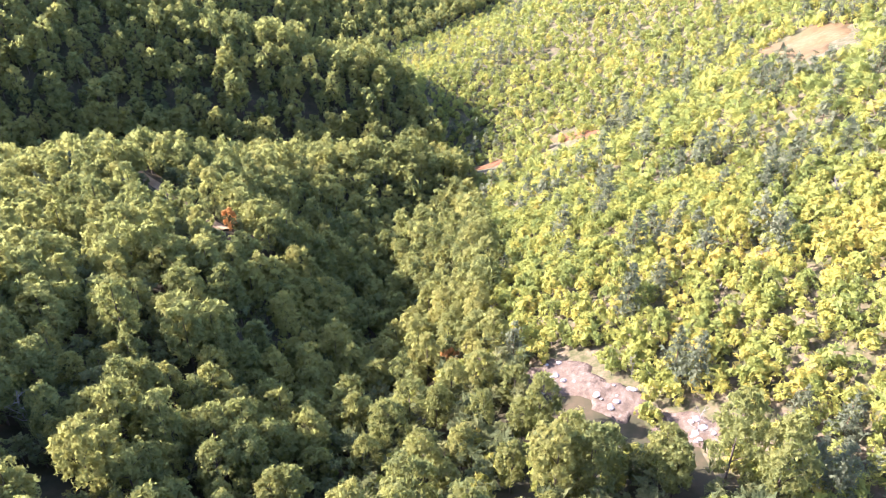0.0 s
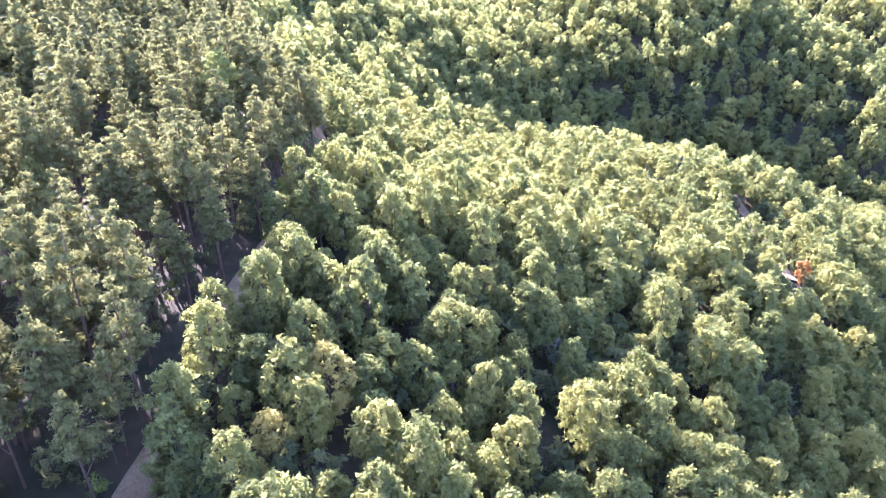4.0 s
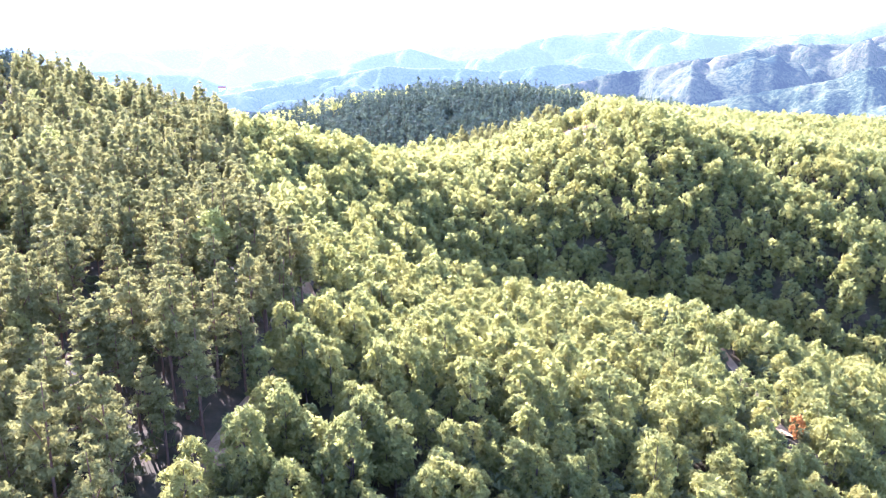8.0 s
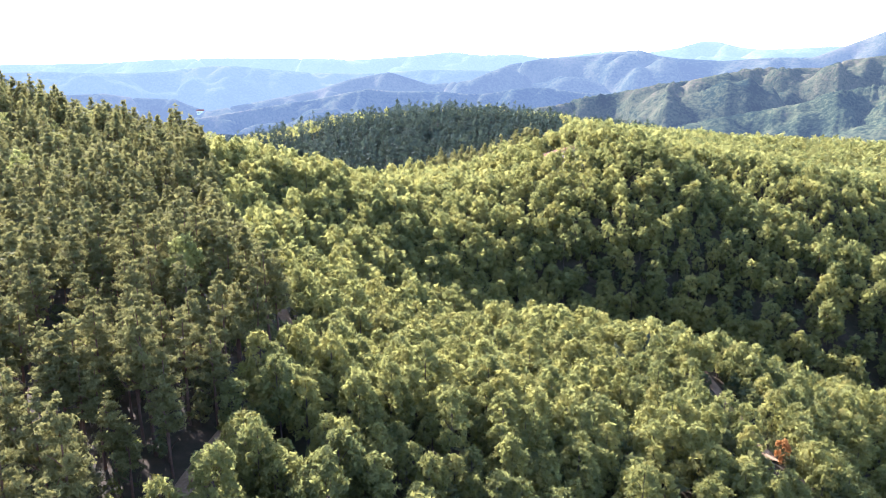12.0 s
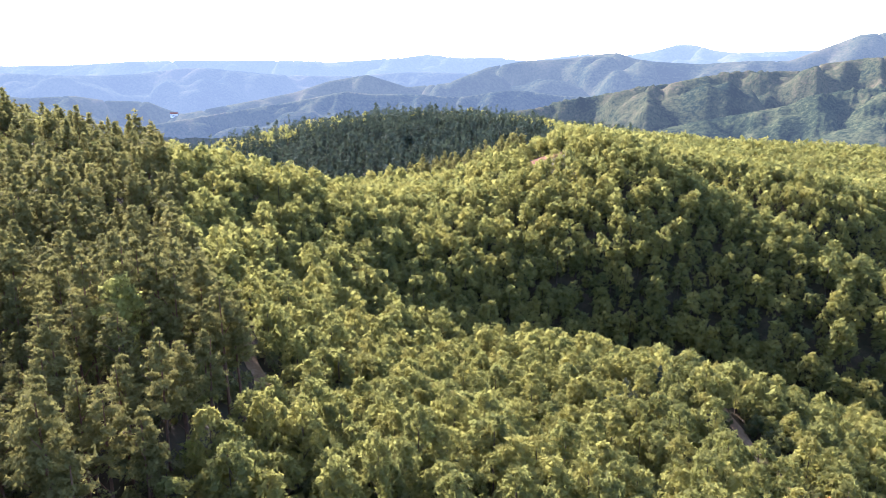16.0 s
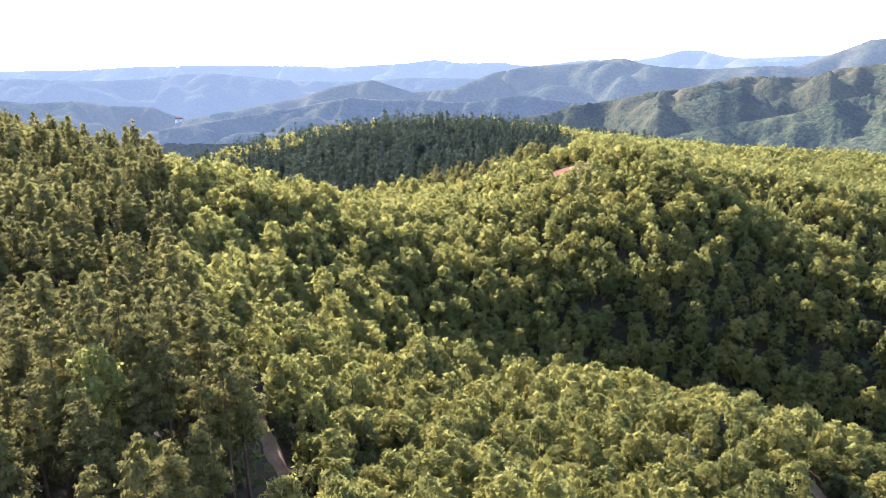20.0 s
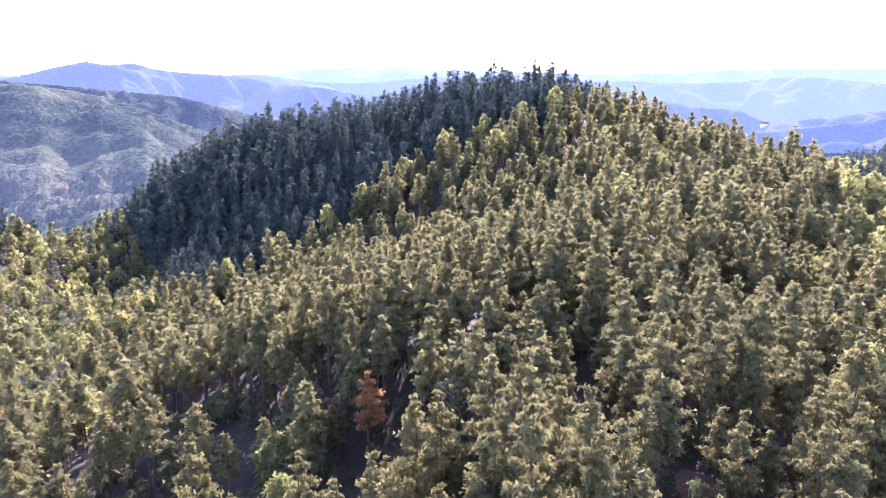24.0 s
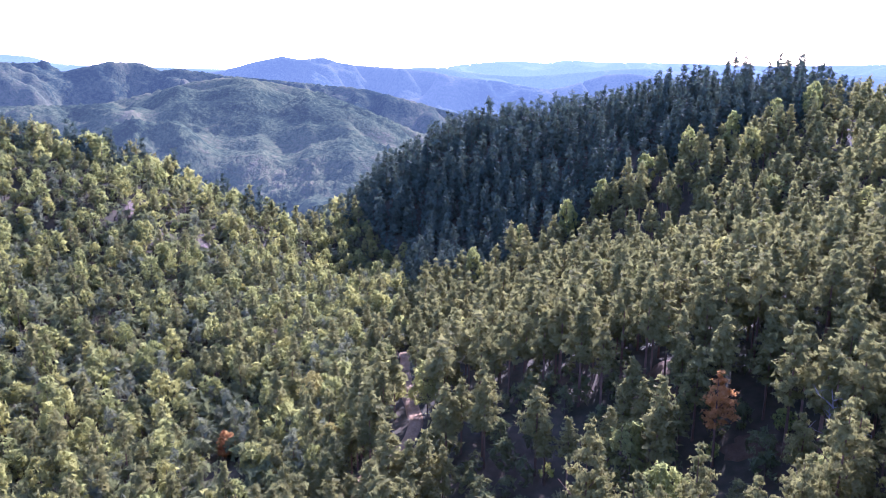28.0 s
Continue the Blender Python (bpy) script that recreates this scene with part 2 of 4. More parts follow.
west_hills = [(-560, -260, -70), (-700, -180, -75), (-845, -150, -85), (-905, -285, -85), (-933, -484, -85), (-800, -690, -80), (-620, -420, -70), (-600, 60, -50), (-700, 250, -60), (-440, -340, -35)]
LAND = np.array(near_slope + spur + gully + upper_gully + broad_hill + back_valley + back_ridge + stream + ravine + sunny_slope + under_start + pine_hill + south_stream + south_slope + spruce_hill + west_hills, float)


def thin_plate(r):
    return np.where(r > 1e-6, r * r * np.log(np.maximum(r, 1e-6)), 0.0)


unit = 100.0
knots = LAND[:, :2] / unit
size = len(knots)
system = np.zeros((size + 3, size + 3))
system[:size, :size] = thin_plate(np.linalg.norm(knots[:, None] - knots[None], axis=2)) + 0.01 * np.eye(size)
system[:size, size:] = np.c_[np.ones(size), knots]
system[size:, :size] = np.c_[np.ones(size), knots].T
weights = np.linalg.solve(system, np.r_[LAND[:, 2], 0, 0, 0])

def ripple(x, y, wave, seed):
    """Smooth uneven relief, as a sum of crossing waves."""
    rng = np.random.default_rng(seed)
    total = 0.0
    for k in range(9):
        a, ph, f = rng.uniform(0, 2 * np.pi), rng.uniform(0, 2 * np.pi), rng.uniform(0.6, 1.7) * 2 * np.pi / wave
        total = total + np.sin((x * np.cos(a) + y * np.sin(a)) * f + ph + 1.3 * np.sin((x * np.sin(a) - y * np.cos(a)) * f * 0.6 + ph))
    return total / 4.0


def height(x, y):
    """The ground's height."""
    x, y = np.asarray(x, float), np.asarray(y, float)
    shape = x.shape
    x, y = x.ravel(), y.ravel()
    near = np.empty(len(x))
    for i in range(0, len(x), 20000):
        p = np.c_[x[i:i + 20000], y[i:i + 20000]] / unit
        near[i:i + 20000] = thin_plate(np.linalg.norm(p[:, None] - knots[None], axis=2)) @ weights[:size] + weights[size] + p @ weights[size + 1:]
    far = -270.0 + 22 * ripple(x, y, 900, 3) + 9 * ripple(x, y, 330, 4) + 4 * ripple(x, y, 130, 5)
    r = np.hypot((x + 180), (y - 100) * 0.9)
    k = np.clip((r - 620) / 330, 0, 1)
    k = k * k * (3 - 2 * k)
    return (near * (1 - k) + far * k + 0.5 * ripple(x, y, 23, 7) + 1.0 * ripple(x, y, 60, 8)).reshape(shape)


# ---- mesh helpers ----
def mesh_from(name, verts, faces, materials, tint=None, index=None, smooth=False):
    """A mesh from arrays of corners and of faces with equal numbers of corners."""
    me = bpy.data.meshes.new(name)
    verts, faces = np.asarray(verts, np.float32), np.asarray(faces, np.int32)
    k = faces.shape[1]
    me.vertices.add(len(verts))
    me.vertices.foreach_set("co", verts.ravel())
    me.loops.add(faces.size)
    me.loops.foreach_set("vertex_index", faces.ravel())
    me.polygons.add(len(faces))
    me.polygons.foreach_set("loop_start", np.arange(0, faces.size, k, dtype=np.int32))
    me.polygons.foreach_set("loop_total", np.full(len(faces), k, np.int32))
    for m in materials:
        me.materials.append(m)
    if index is not None:
        me.polygons.foreach_set("material_index", np.asarray(index, np.int32))
    me.polygons.foreach_set("use_smooth", np.full(len(faces), smooth, bool))
    if tint is not None:
        at = me.attributes.new("tint", "FLOAT", "FACE")
        at.data.foreach_set("value", np.asarray(tint, np.float32))
    me.update(calc_edges=True)
    return me


def part(name, me, parent, label=""):
    ob = new(name, me)
    ob.parent = parent
    return tagged(ob, label)


def tube(points, radii, sides=6):
    """A tapered round limb through the points, as triangles."""
    rings = []
    for p, r in zip(points, radii):
        a = np.arange(sides) * 2 * np.pi / sides
        rings.append(np.c_[p[0] + r * np.cos(a), p[1] + r * np.sin(a), np.full(sides, p[2])])
    verts, faces = np.concatenate(rings), []
    for i in range(len(points) - 1):
        for j in range(sides):
            a, b = i * sides + j, i * sides + (j + 1) % sides
            faces += [(a, b, b + sides), (a, b + sides, a + sides)]
    return verts, np.array(faces)


def join(pieces):
    verts, faces, at = [], [], 0
    for v, f in pieces:
        verts.append(v)
        faces.append(f + at)
        at += len(v)
    return np.concatenate(verts), np.concatenate(faces)


def leaf_tris(points, normals, sizes, rng, long=1.0):
    """One small three-cornered leaf clump at each point, lying across its normal."""
    count = len(points)
    n = normals / np.linalg.norm(normals, axis=1, keepdims=True)
    side = np.cross(n, rng.normal(size=(count, 3)))
    side /= np.linalg.norm(side, axis=1, keepdims=True)
    other = np.cross(n, side)
    tri = np.empty((count, 3, 3))
    for k in range(3):
        a = 2 * np.pi * k / 3 + rng.uniform(-0.5, 0.5, count)
        s = sizes * rng.uniform(0.75, 1.25, count)
        tri[:, k] = points + side * (np.cos(a) * s * long)[:, None] + other * (np.sin(a) * s)[:, None]
    return tri.reshape(-1, 3), np.arange(count * 3).reshape(-1, 3)


def broad_crown(rng, tall, wide, count, leaf, lobes=46):
    """An uneven egg-shaped crown: leafy bunches at the ends of its boughs, each a rounded shell of leaves with shade below it."""
    centre, half = tall * 0.58, tall * 0.42
    k = np.arange(lobes)
    up = 1 - 1.75 * (k + 0.5) / lobes + rng.uniform(-0.06, 0.06, lobes)
    a = k * 2.4 + rng.uniform(-0.6, 0.6, lobes)
    lean = 1 + 0.25 * np.cos(a - rng.uniform(0, 6))
    egg = np.sqrt(np.maximum(0.03, 1 - up * up)) * np.where(up > 0, 1 - 0.30 * up, 1.0)
    out = egg * rng.uniform(0.55, 1.0, lobes) * wide * 0.42 * lean
    cs = np.c_[out * np.cos(a), out * np.sin(a), centre + half * (up * rng.uniform(0.78, 0.98, lobes) - 0.04)]
    rs = wide * rng.uniform(0.06, 0.15, lobes) * (46 / lobes) ** 0.2 * np.where(up > 0.75, 0.8, 1.0)
    i = rng.choice(lobes, count, p=rs ** 2 / (rs ** 2).sum())
    outward = (cs - (0, 0, centre - half * 0.35)) / (wide * 0.5, wide * 0.5, half)
    outward /= np.linalg.norm(outward, axis=1, keepdims=True)
    d = rng.normal(size=(count, 3)) + outward[i] * 1.1 + (0, 0, 0.35)
    d /= np.linalg.norm(d, axis=1, keepdims=True)
    shell = np.where(rng.uniform(size=count) < 0.65, rng.uniform(0.75, 1.15, count), rng.uniform(0.3, 1.7, count))
    pts = cs[i] + d * (rs[i] * shell)[:, None] * (1, 1, 0.85)
    nrm = d * 0.6 + outward[i] * 0.3 + rng.normal(size=(count, 3)) * 0.55
    return leaf_tris(pts, nrm, leaf * rng.uniform(0.6, 1.4, count), rng)


def conifer_crown(rng, tall, wide, count, leaf, bare=0.4, taper=0.8, whorls=9, bushy=0.2, lift=0.2):
    """Tiers of boughs round a straight stem, each bough a flat spray of needle tufts that is thickest towards its end."""
    boughs = []
    for w in range(whorls):
        f = w / (whorls - 1)
        z = tall * (bare + (1 - bare) * f * 0.96)
        reach = wide * 0.5 * ((1 - f) ** taper * 0.86 + 0.14) * (0.72 if w == 0 else 1.0)
        for b in range(5):
            boughs.append((z + rng.uniform(-0.45, 0.45), w * 1.1 + b * 1.257 + rng.uniform(-0.35, 0.35), reach * rng.uniform(0.55, 1.22)))
    boughs = np.array(boughs)
    weight = boughs[:, 2] + 0.3
    z, a, reach = boughs[rng.choice(len(boughs), count, p=weight / weight.sum())].T
    k = np.sqrt(rng.uniform(0.06, 1.0, count)) * reach
    spread = bushy * k + 0.12
    off = rng.normal(size=(count, 3)) * spread[:, None] * (1, 1, 0.42)
    pts = np.c_[k * np.cos(a), k * np.sin(a), z + lift * k] + off
    nrm = np.c_[np.cos(a) * 0.5, np.sin(a) * 0.5, np.full(count, 0.7)] + rng.normal(size=(count, 3)) * 0.65
    return leaf_tris(pts, nrm, leaf * rng.uniform(0.7, 1.3, count), rng, long=1.25)


def stem(rng, tall, thick, limbs, from_=0.3):
    """A tapered, slightly leaning trunk with limbs."""
    lean = rng.normal(size=2) * 0.03
    pts = [(lean[0] * z, lean[1] * z, z) for z in np.linspace(-0.8, tall, 6)]
    pieces = [tube(pts, np.linspace(thick, thick * 0.18, 6), 6)]
    for k in range(limbs):
        z = tall * (from_ + (0.85 - from_) * k / max(1, limbs))
        a, out = k * 2.4 + rng.uniform(-0.3, 0.3), tall * 0.2 * rng.uniform(0.7, 1.1)
        pieces.append(tube([(0, 0, z), (out * 0.5 * math.cos(a), out * 0.5 * math.sin(a), z + out * 0.55), (out * math.cos(a), out * math.sin(a), z + out)], (thick * 0.4, thick * 0.25, thick * 0.08), 4))
    return join(pieces)


# kinds of plant: leaf and bark, height and breadth, crown maker
KINDS = {
    "broadleaf": dict(leaf=OAK_LEAF, bark=BARK, tall=11.4, wide=6.5, make=lambda r, c, s: broad_crown(r, 11.4, 6.5, c, s)),
    "scrub": dict(leaf=SCRUB_LEAF, bark=BARK, tall=3.4, wide=3.0, make=lambda r, c, s: broad_crown(r, 3.4, 3.0, c, s * 0.7, 14)),
    "thicket": dict(leaf=DULL_LEAF, bark=BARK, tall=5.0, wide=3.8, make=lambda r, c, s: broad_crown(r, 5.0, 3.8, c, s * 0.8, 14)),
    "pine": dict(leaf=PINE_LEAF, bark=PINE_BARK, tall=15.0, wide=5.0, make=lambda r, c, s: conifer_crown(r, 14.3, 5.5, c, s * 0.9, 0.48, 0.85, 8, 0.12, 0.30)),
    "young_pine": dict(leaf=GREY_PINE_LEAF, bark=PINE_BARK, tall=7.0, wide=4.4, make=lambda r, c, s: conifer_crown(r, 7.0, 4.4, c, s * 0.8, 0.12, 0.75, 7)),
    "spruce": dict(leaf=SPRUCE_LEAF, bark=BARK, tall=15.0, wide=6.0, make=lambda r, c, s: conifer_crown(r, 15.6, 6.0, int(c * 1.25), s * 0.92, 0.10, 1.0, 11, 0.15, -0.1)),
}
# the near, middle and far crowns: number of leaf clumps and their size
DETAIL = {"close": (1650, 0.385), "fine": (520, 0.63), "near": (172, 0.97), "middle": (62, 1.5), "far": (24, 1.95)}


# ---- where things grow: plan lines ----
def side(x, y, line):
    """Signed distance to a line that runs from west to east; positive to its north."""
    px, py = np.array(line, float).T
    return y - np.interp(x, px, py)


pine_edge = [(-700, 150), (-420, 140), (-300, 128), (-240, 116), (-205, 101), (-150, 76), (-122, 68), (-98, 58), (-75, 36), (-55, 12), (-30, -30), (100, -60)]
south_edge = [(-700, -120), (-430, -110), (-310, -88), (-250, -68), (-190, -62), (-150, -58), (-110, -60), (-60, -70), (100, -120)]
stream_edge = [(60, -100), (45, 30), (30, 58), (15, 78), (6, 95), (9, 130), (8, 190), (8, 240), (-4, 275), (-22, 310), (-46, 350), (-50, 395), (-28, 440), (0, 490), (40, 560), (70, 700)]


def zone(x, y):
    """0 broadleaf, 1 scrub, 2 pine, 3 mixed young growth, 4 spruce."""
    z = np.zeros(len(x), int)
    wob = 5 * ripple(x, y, 45, 11)
    z[(side(x, y, pine_edge) + wob * 0.5 < 0)] = 2
    z[(side(x, y, south_edge) + wob < 0)] = 3
    ex = np.interp(y, [p[1] for p in stream_edge], [p[0] for p in stream_edge])
    east = (x > ex + wob * 0.3) & (y > -90)
    z[east] = 1
    dark = (z == 2) & (x < np.interp(y, [-90, -57, -43, -19, 0, 42, 80, 130], [-255, -267, -281, -291, -300, -306, -335, -420]) + wob * 0.6)
    z[dark] = 4
    z[(z == 3) & (x < -325) & (y > np.interp(x, [-480, -400, -325], [-165, -150, -100]))] = 4
    hill = (x < -300) & (y > np.interp(x, [-700, -480, -366, -300], [250, 210, 250, 330])) & (y < np.interp(x, [-700, -480, -384, -300], [420, 470, 500, 420])) & (x > -515)
    z[hill & (z == 0)] = 4
    brown = (z == 0) & (np.hypot((x + 300) / 50, (y - 312) / 22) < 1)
    z[brown] = 2
    return z


TRACKS = {
    "dirt_track": [(-140, 78), (-121, 71), (-108, 67), (-97, 62), (-86, 48), (-72, 30), (-56, 12), (-45, -4)],
    "spur_track": [(-82, 170), (-76, 163), (-66, 153), (-56, 143), (-50, 136), (-46, 131)],
    "forest_road": [(-215, -66), (-185, -58), (-166, -51), (-157, -50), (-146, -54), (-128, -62)],
}
BARE = [(16, 78, 6, 5), (22, 71, 4, 4), (30, 63, 5, 3), (-230, 301, 15, 7), (101, 202, 11, 18), (16, 251, 8, 4), (42, 245, 8, 5), (54, 222, 8, 10), (-280, -155, 10, 4), (-268, -166, 8, 3), (-273, -183, 12, 2.5), (-60, 147, 5, 4), (-42, 122, 6, 5), (-100, 24, 4, 3), (-113, 31, 3, 2.5), (-184, 56, 4, 3), (-140, 2, 4, 2.5), (-80, 8, 3, 2.5), (-152, -11, 4.5, 3), (-160, -7, 3.5, 2.5)]


# stands of young pine in the scrub: middle, half length and breadth, bearing
PINE_BANDS = [(36, 104, 13, 4, 35), (64, 122, 20, 5, 50), (52, 140, 14, 5, 40), (62, 236, 26, 8, -55), (84, 170, 18, 8, 60), (120, 215, 12, 30, 0), (95, 130, 18, 6, 50), (20, 150, 8, 4, 80), (80, 232, 14, 8, 0), (31, 71, 3, 3, 0)]


def track_gap(x, y):
    """Distance to the nearest track's middle."""
    best = np.full(len(x), 1e9)
    for line in TRACKS.values():
        for (ax, ay), (bx, by) in zip(line, line[1:]):
            dx, dy = bx - ax, by - ay
            k = np.clip(((x - ax) * dx + (y - ay) * dy) / (dx * dx + dy * dy), 0, 1)
            best = np.minimum(best, np.hypot(x - ax - k * dx, y - ay - k * dy))
    return best


def bare_gap(x, y):
    best = np.full(len(x), 1e9)
    for cx, cy, a, b in BARE:
        best = np.minimum(best, np.hypot((x - cx) / a, (y - cy) / b))
    return best


# glades, and the open strips along tracks and stand edges: middle, half length and breadth, bearing
GLADES = [(-154, -31, 19, 7.5, 47), (-134, -28, 13, 6, 65), (-126, -30, 14, 9, 20), (-127, -8, 11, 6, 75), (-61, 142, 18, 6.5, -47), (-44, 124, 6, 5, 0), (-112, 68, 12, 3.4, -22), (-98, 61, 9, 3.4, -40), (-220, 289, 20, 10, -55), (-152, -48.5, 15, 4.2, 14), (-132, -2, 7, 4, 0), (-152, -85, 9, 4, 28), (-112, 66, 11, 3, -25), (-95, 58, 10, 3.2, -40), (42, 222, 9, 18, 25), (15, 240, 9, 10, 0), (15, 72, 6, 4, -45), (22, 64, 5, 3, -45), (28, 58, 5, 3, -45), (-54, 137, 4, 5, 0), (92, 180, 14, 12, 0)]


def glade_gap(x, y):
    best = np.full(len(x), 1e9)
    for gx_, gy_, a, b, turn in GLADES:
        c, s = math.cos(radians(turn)), math.sin(radians(turn))
        best = np.minimum(best, np.hypot(((x - gx_) * c + (y - gy_) * s) / a, ((y - gy_) * c - (x - gx_) * s) / b))
    return best


# ---- the ground ----
def axis(low, high, step, reach):
    mid = np.arange(low, high + step, step)
    grow, s, out = [], step, 0
    while out < reach:
        s = min(s * 1.13, 160)
        out += s
        grow.append(out)
    grow = np.array(grow)
    left, right = low - grow[::-1], mid[-1] + grow
    return np.concatenate([left[left > -4900], mid, right[right < 4900]])


gx, gy = axis(-520, 220, 5.0, 4800), axis(-300, 520, 5.0, 4800)
X, Y = np.meshgrid(gx, gy)
Z = height(X, Y)
idx = np.arange(X.size).reshape(X.shape)
quads = np.stack([idx[:-1, :-1], idx[:-1, 1:], idx[1:, 1:], idx[1:, :-1]], -1).reshape(-1, 4)
cx, cy = X.ravel()[quads].mean(1), Y.ravel()[quads].mean(1)
far_face = np.hypot(cx + 100, cy - 60) > 950
ground = new("ground", mesh_from("ground", np.c_[X.ravel(), Y.ravel(), Z.ravel()], quads, [FLOOR, FAR_FOREST, GRASS], None, np.where(far_face, 1, np.where(zone(cx, cy) == 1, 2, 0)), True))
tagged(ground, "wooded hills with brown leaf litter and dry grass", "ground", kind="structure")


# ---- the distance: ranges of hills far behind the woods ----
def haze_material(name, forest, haze_glow, scale):
    """Wooded hills for the backdrop alone, with a bluish glow painted on as haze."""
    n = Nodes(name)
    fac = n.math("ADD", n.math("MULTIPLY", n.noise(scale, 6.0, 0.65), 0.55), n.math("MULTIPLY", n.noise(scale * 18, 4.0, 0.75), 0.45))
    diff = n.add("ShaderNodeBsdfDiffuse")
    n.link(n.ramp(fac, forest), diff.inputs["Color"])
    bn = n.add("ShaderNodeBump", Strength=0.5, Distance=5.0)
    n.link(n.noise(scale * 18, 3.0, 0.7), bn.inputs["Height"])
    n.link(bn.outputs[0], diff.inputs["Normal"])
    # the haze itself: an even emission, not light falling on the hills
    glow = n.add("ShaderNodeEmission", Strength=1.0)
    glow.inputs["Color"].default_value = (*haze_glow, 1)
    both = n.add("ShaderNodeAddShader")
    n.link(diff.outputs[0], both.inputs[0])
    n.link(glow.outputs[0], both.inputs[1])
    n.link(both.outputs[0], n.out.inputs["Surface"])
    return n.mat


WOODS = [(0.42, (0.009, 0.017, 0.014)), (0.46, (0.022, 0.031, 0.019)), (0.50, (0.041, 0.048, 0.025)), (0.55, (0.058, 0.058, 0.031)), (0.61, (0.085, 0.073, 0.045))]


def haze_dimmed(stops, share):
    """The woods' colours dimmed to a share, as part of the painted haze."""
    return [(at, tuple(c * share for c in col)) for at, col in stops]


RANGES = []


def distant_range(name, low, high, profile, base, material, seed, rough, wave, columns=420, rows=48, canopy=0.0, span=(-50, 160)):
    """Folded hills between two distances; profile: bearing to the left of north and the skyline's rise in degrees."""
    bearings, radii = np.linspace(span[0], span[1], columns), np.linspace(low, high, rows)
    B, R = np.meshgrid(np.radians(bearings), radii)
    x, y = -np.sin(B) * R, np.cos(B) * R
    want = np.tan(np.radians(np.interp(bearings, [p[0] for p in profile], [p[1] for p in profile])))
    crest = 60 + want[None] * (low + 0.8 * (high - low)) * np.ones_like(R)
    fold = np.array([sum(abs(noise.noise((px * m / wave, py * m / wave, seed + m))) / m for m in (1, 2.1, 4.3)) for px, py in zip(x.ravel(), y.ravel())]).reshape(x.shape)
    fold = np.clip(fold * 1.7, 0, 1.6)
    k = (R - low) / (high - low)
    rise = np.clip(k / 0.8, 0, 1) ** 0.8 * np.clip((1 - k) / 0.12, 0, 1)
    z = base + (crest - base) * rise + (fold - 0.75) * rough * (0.35 + rise)
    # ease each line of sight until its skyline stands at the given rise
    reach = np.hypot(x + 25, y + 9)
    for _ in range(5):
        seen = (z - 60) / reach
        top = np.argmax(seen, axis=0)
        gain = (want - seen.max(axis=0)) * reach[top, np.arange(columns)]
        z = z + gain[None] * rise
    z = z + canopy * np.random.default_rng(int(seed * 10)).normal(size=z.shape) * np.clip(0.4 + ripple(x, y, 210, 31), 0.1, 1.0)
    i = np.arange(x.size).reshape(x.shape)
    f = np.stack([i[:-1, 1:], i[:-1, :-1], i[1:, :-1], i[1:, 1:]], -1).reshape(-1, 4)
    ob = new(name, mesh_from(name, np.c_[x.ravel(), y.ravel(), z.ravel()], f, [material], smooth=True))
    RANGES.append((x.ravel(), y.ravel(), z.ravel()))
    return tagged(ob, "hazy blue wooded mountain ranges on the horizon", "mountains", kind="structure")


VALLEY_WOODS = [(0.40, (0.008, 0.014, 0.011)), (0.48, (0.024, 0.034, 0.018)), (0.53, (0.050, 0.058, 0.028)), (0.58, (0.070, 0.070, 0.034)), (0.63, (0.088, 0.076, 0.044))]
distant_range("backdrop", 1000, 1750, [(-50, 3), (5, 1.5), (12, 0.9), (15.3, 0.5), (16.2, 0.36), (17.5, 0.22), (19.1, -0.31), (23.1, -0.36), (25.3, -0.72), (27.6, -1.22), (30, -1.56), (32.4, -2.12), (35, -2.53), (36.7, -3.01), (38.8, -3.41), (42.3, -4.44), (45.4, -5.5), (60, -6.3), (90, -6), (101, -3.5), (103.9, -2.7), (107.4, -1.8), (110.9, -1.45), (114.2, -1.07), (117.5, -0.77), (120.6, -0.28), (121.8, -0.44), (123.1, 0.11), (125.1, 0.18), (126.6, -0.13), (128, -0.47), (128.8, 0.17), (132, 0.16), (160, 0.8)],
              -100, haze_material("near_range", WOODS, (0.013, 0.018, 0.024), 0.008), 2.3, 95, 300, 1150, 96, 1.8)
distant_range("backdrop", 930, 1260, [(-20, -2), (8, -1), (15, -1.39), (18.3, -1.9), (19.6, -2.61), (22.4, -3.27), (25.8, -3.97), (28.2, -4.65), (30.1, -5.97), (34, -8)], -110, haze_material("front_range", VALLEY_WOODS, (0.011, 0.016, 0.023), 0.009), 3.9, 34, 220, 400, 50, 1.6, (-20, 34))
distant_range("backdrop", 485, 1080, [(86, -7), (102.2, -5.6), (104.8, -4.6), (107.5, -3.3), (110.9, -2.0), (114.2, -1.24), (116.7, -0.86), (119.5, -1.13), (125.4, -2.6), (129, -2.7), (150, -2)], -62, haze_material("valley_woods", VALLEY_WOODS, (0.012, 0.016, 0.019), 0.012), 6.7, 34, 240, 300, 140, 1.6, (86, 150))
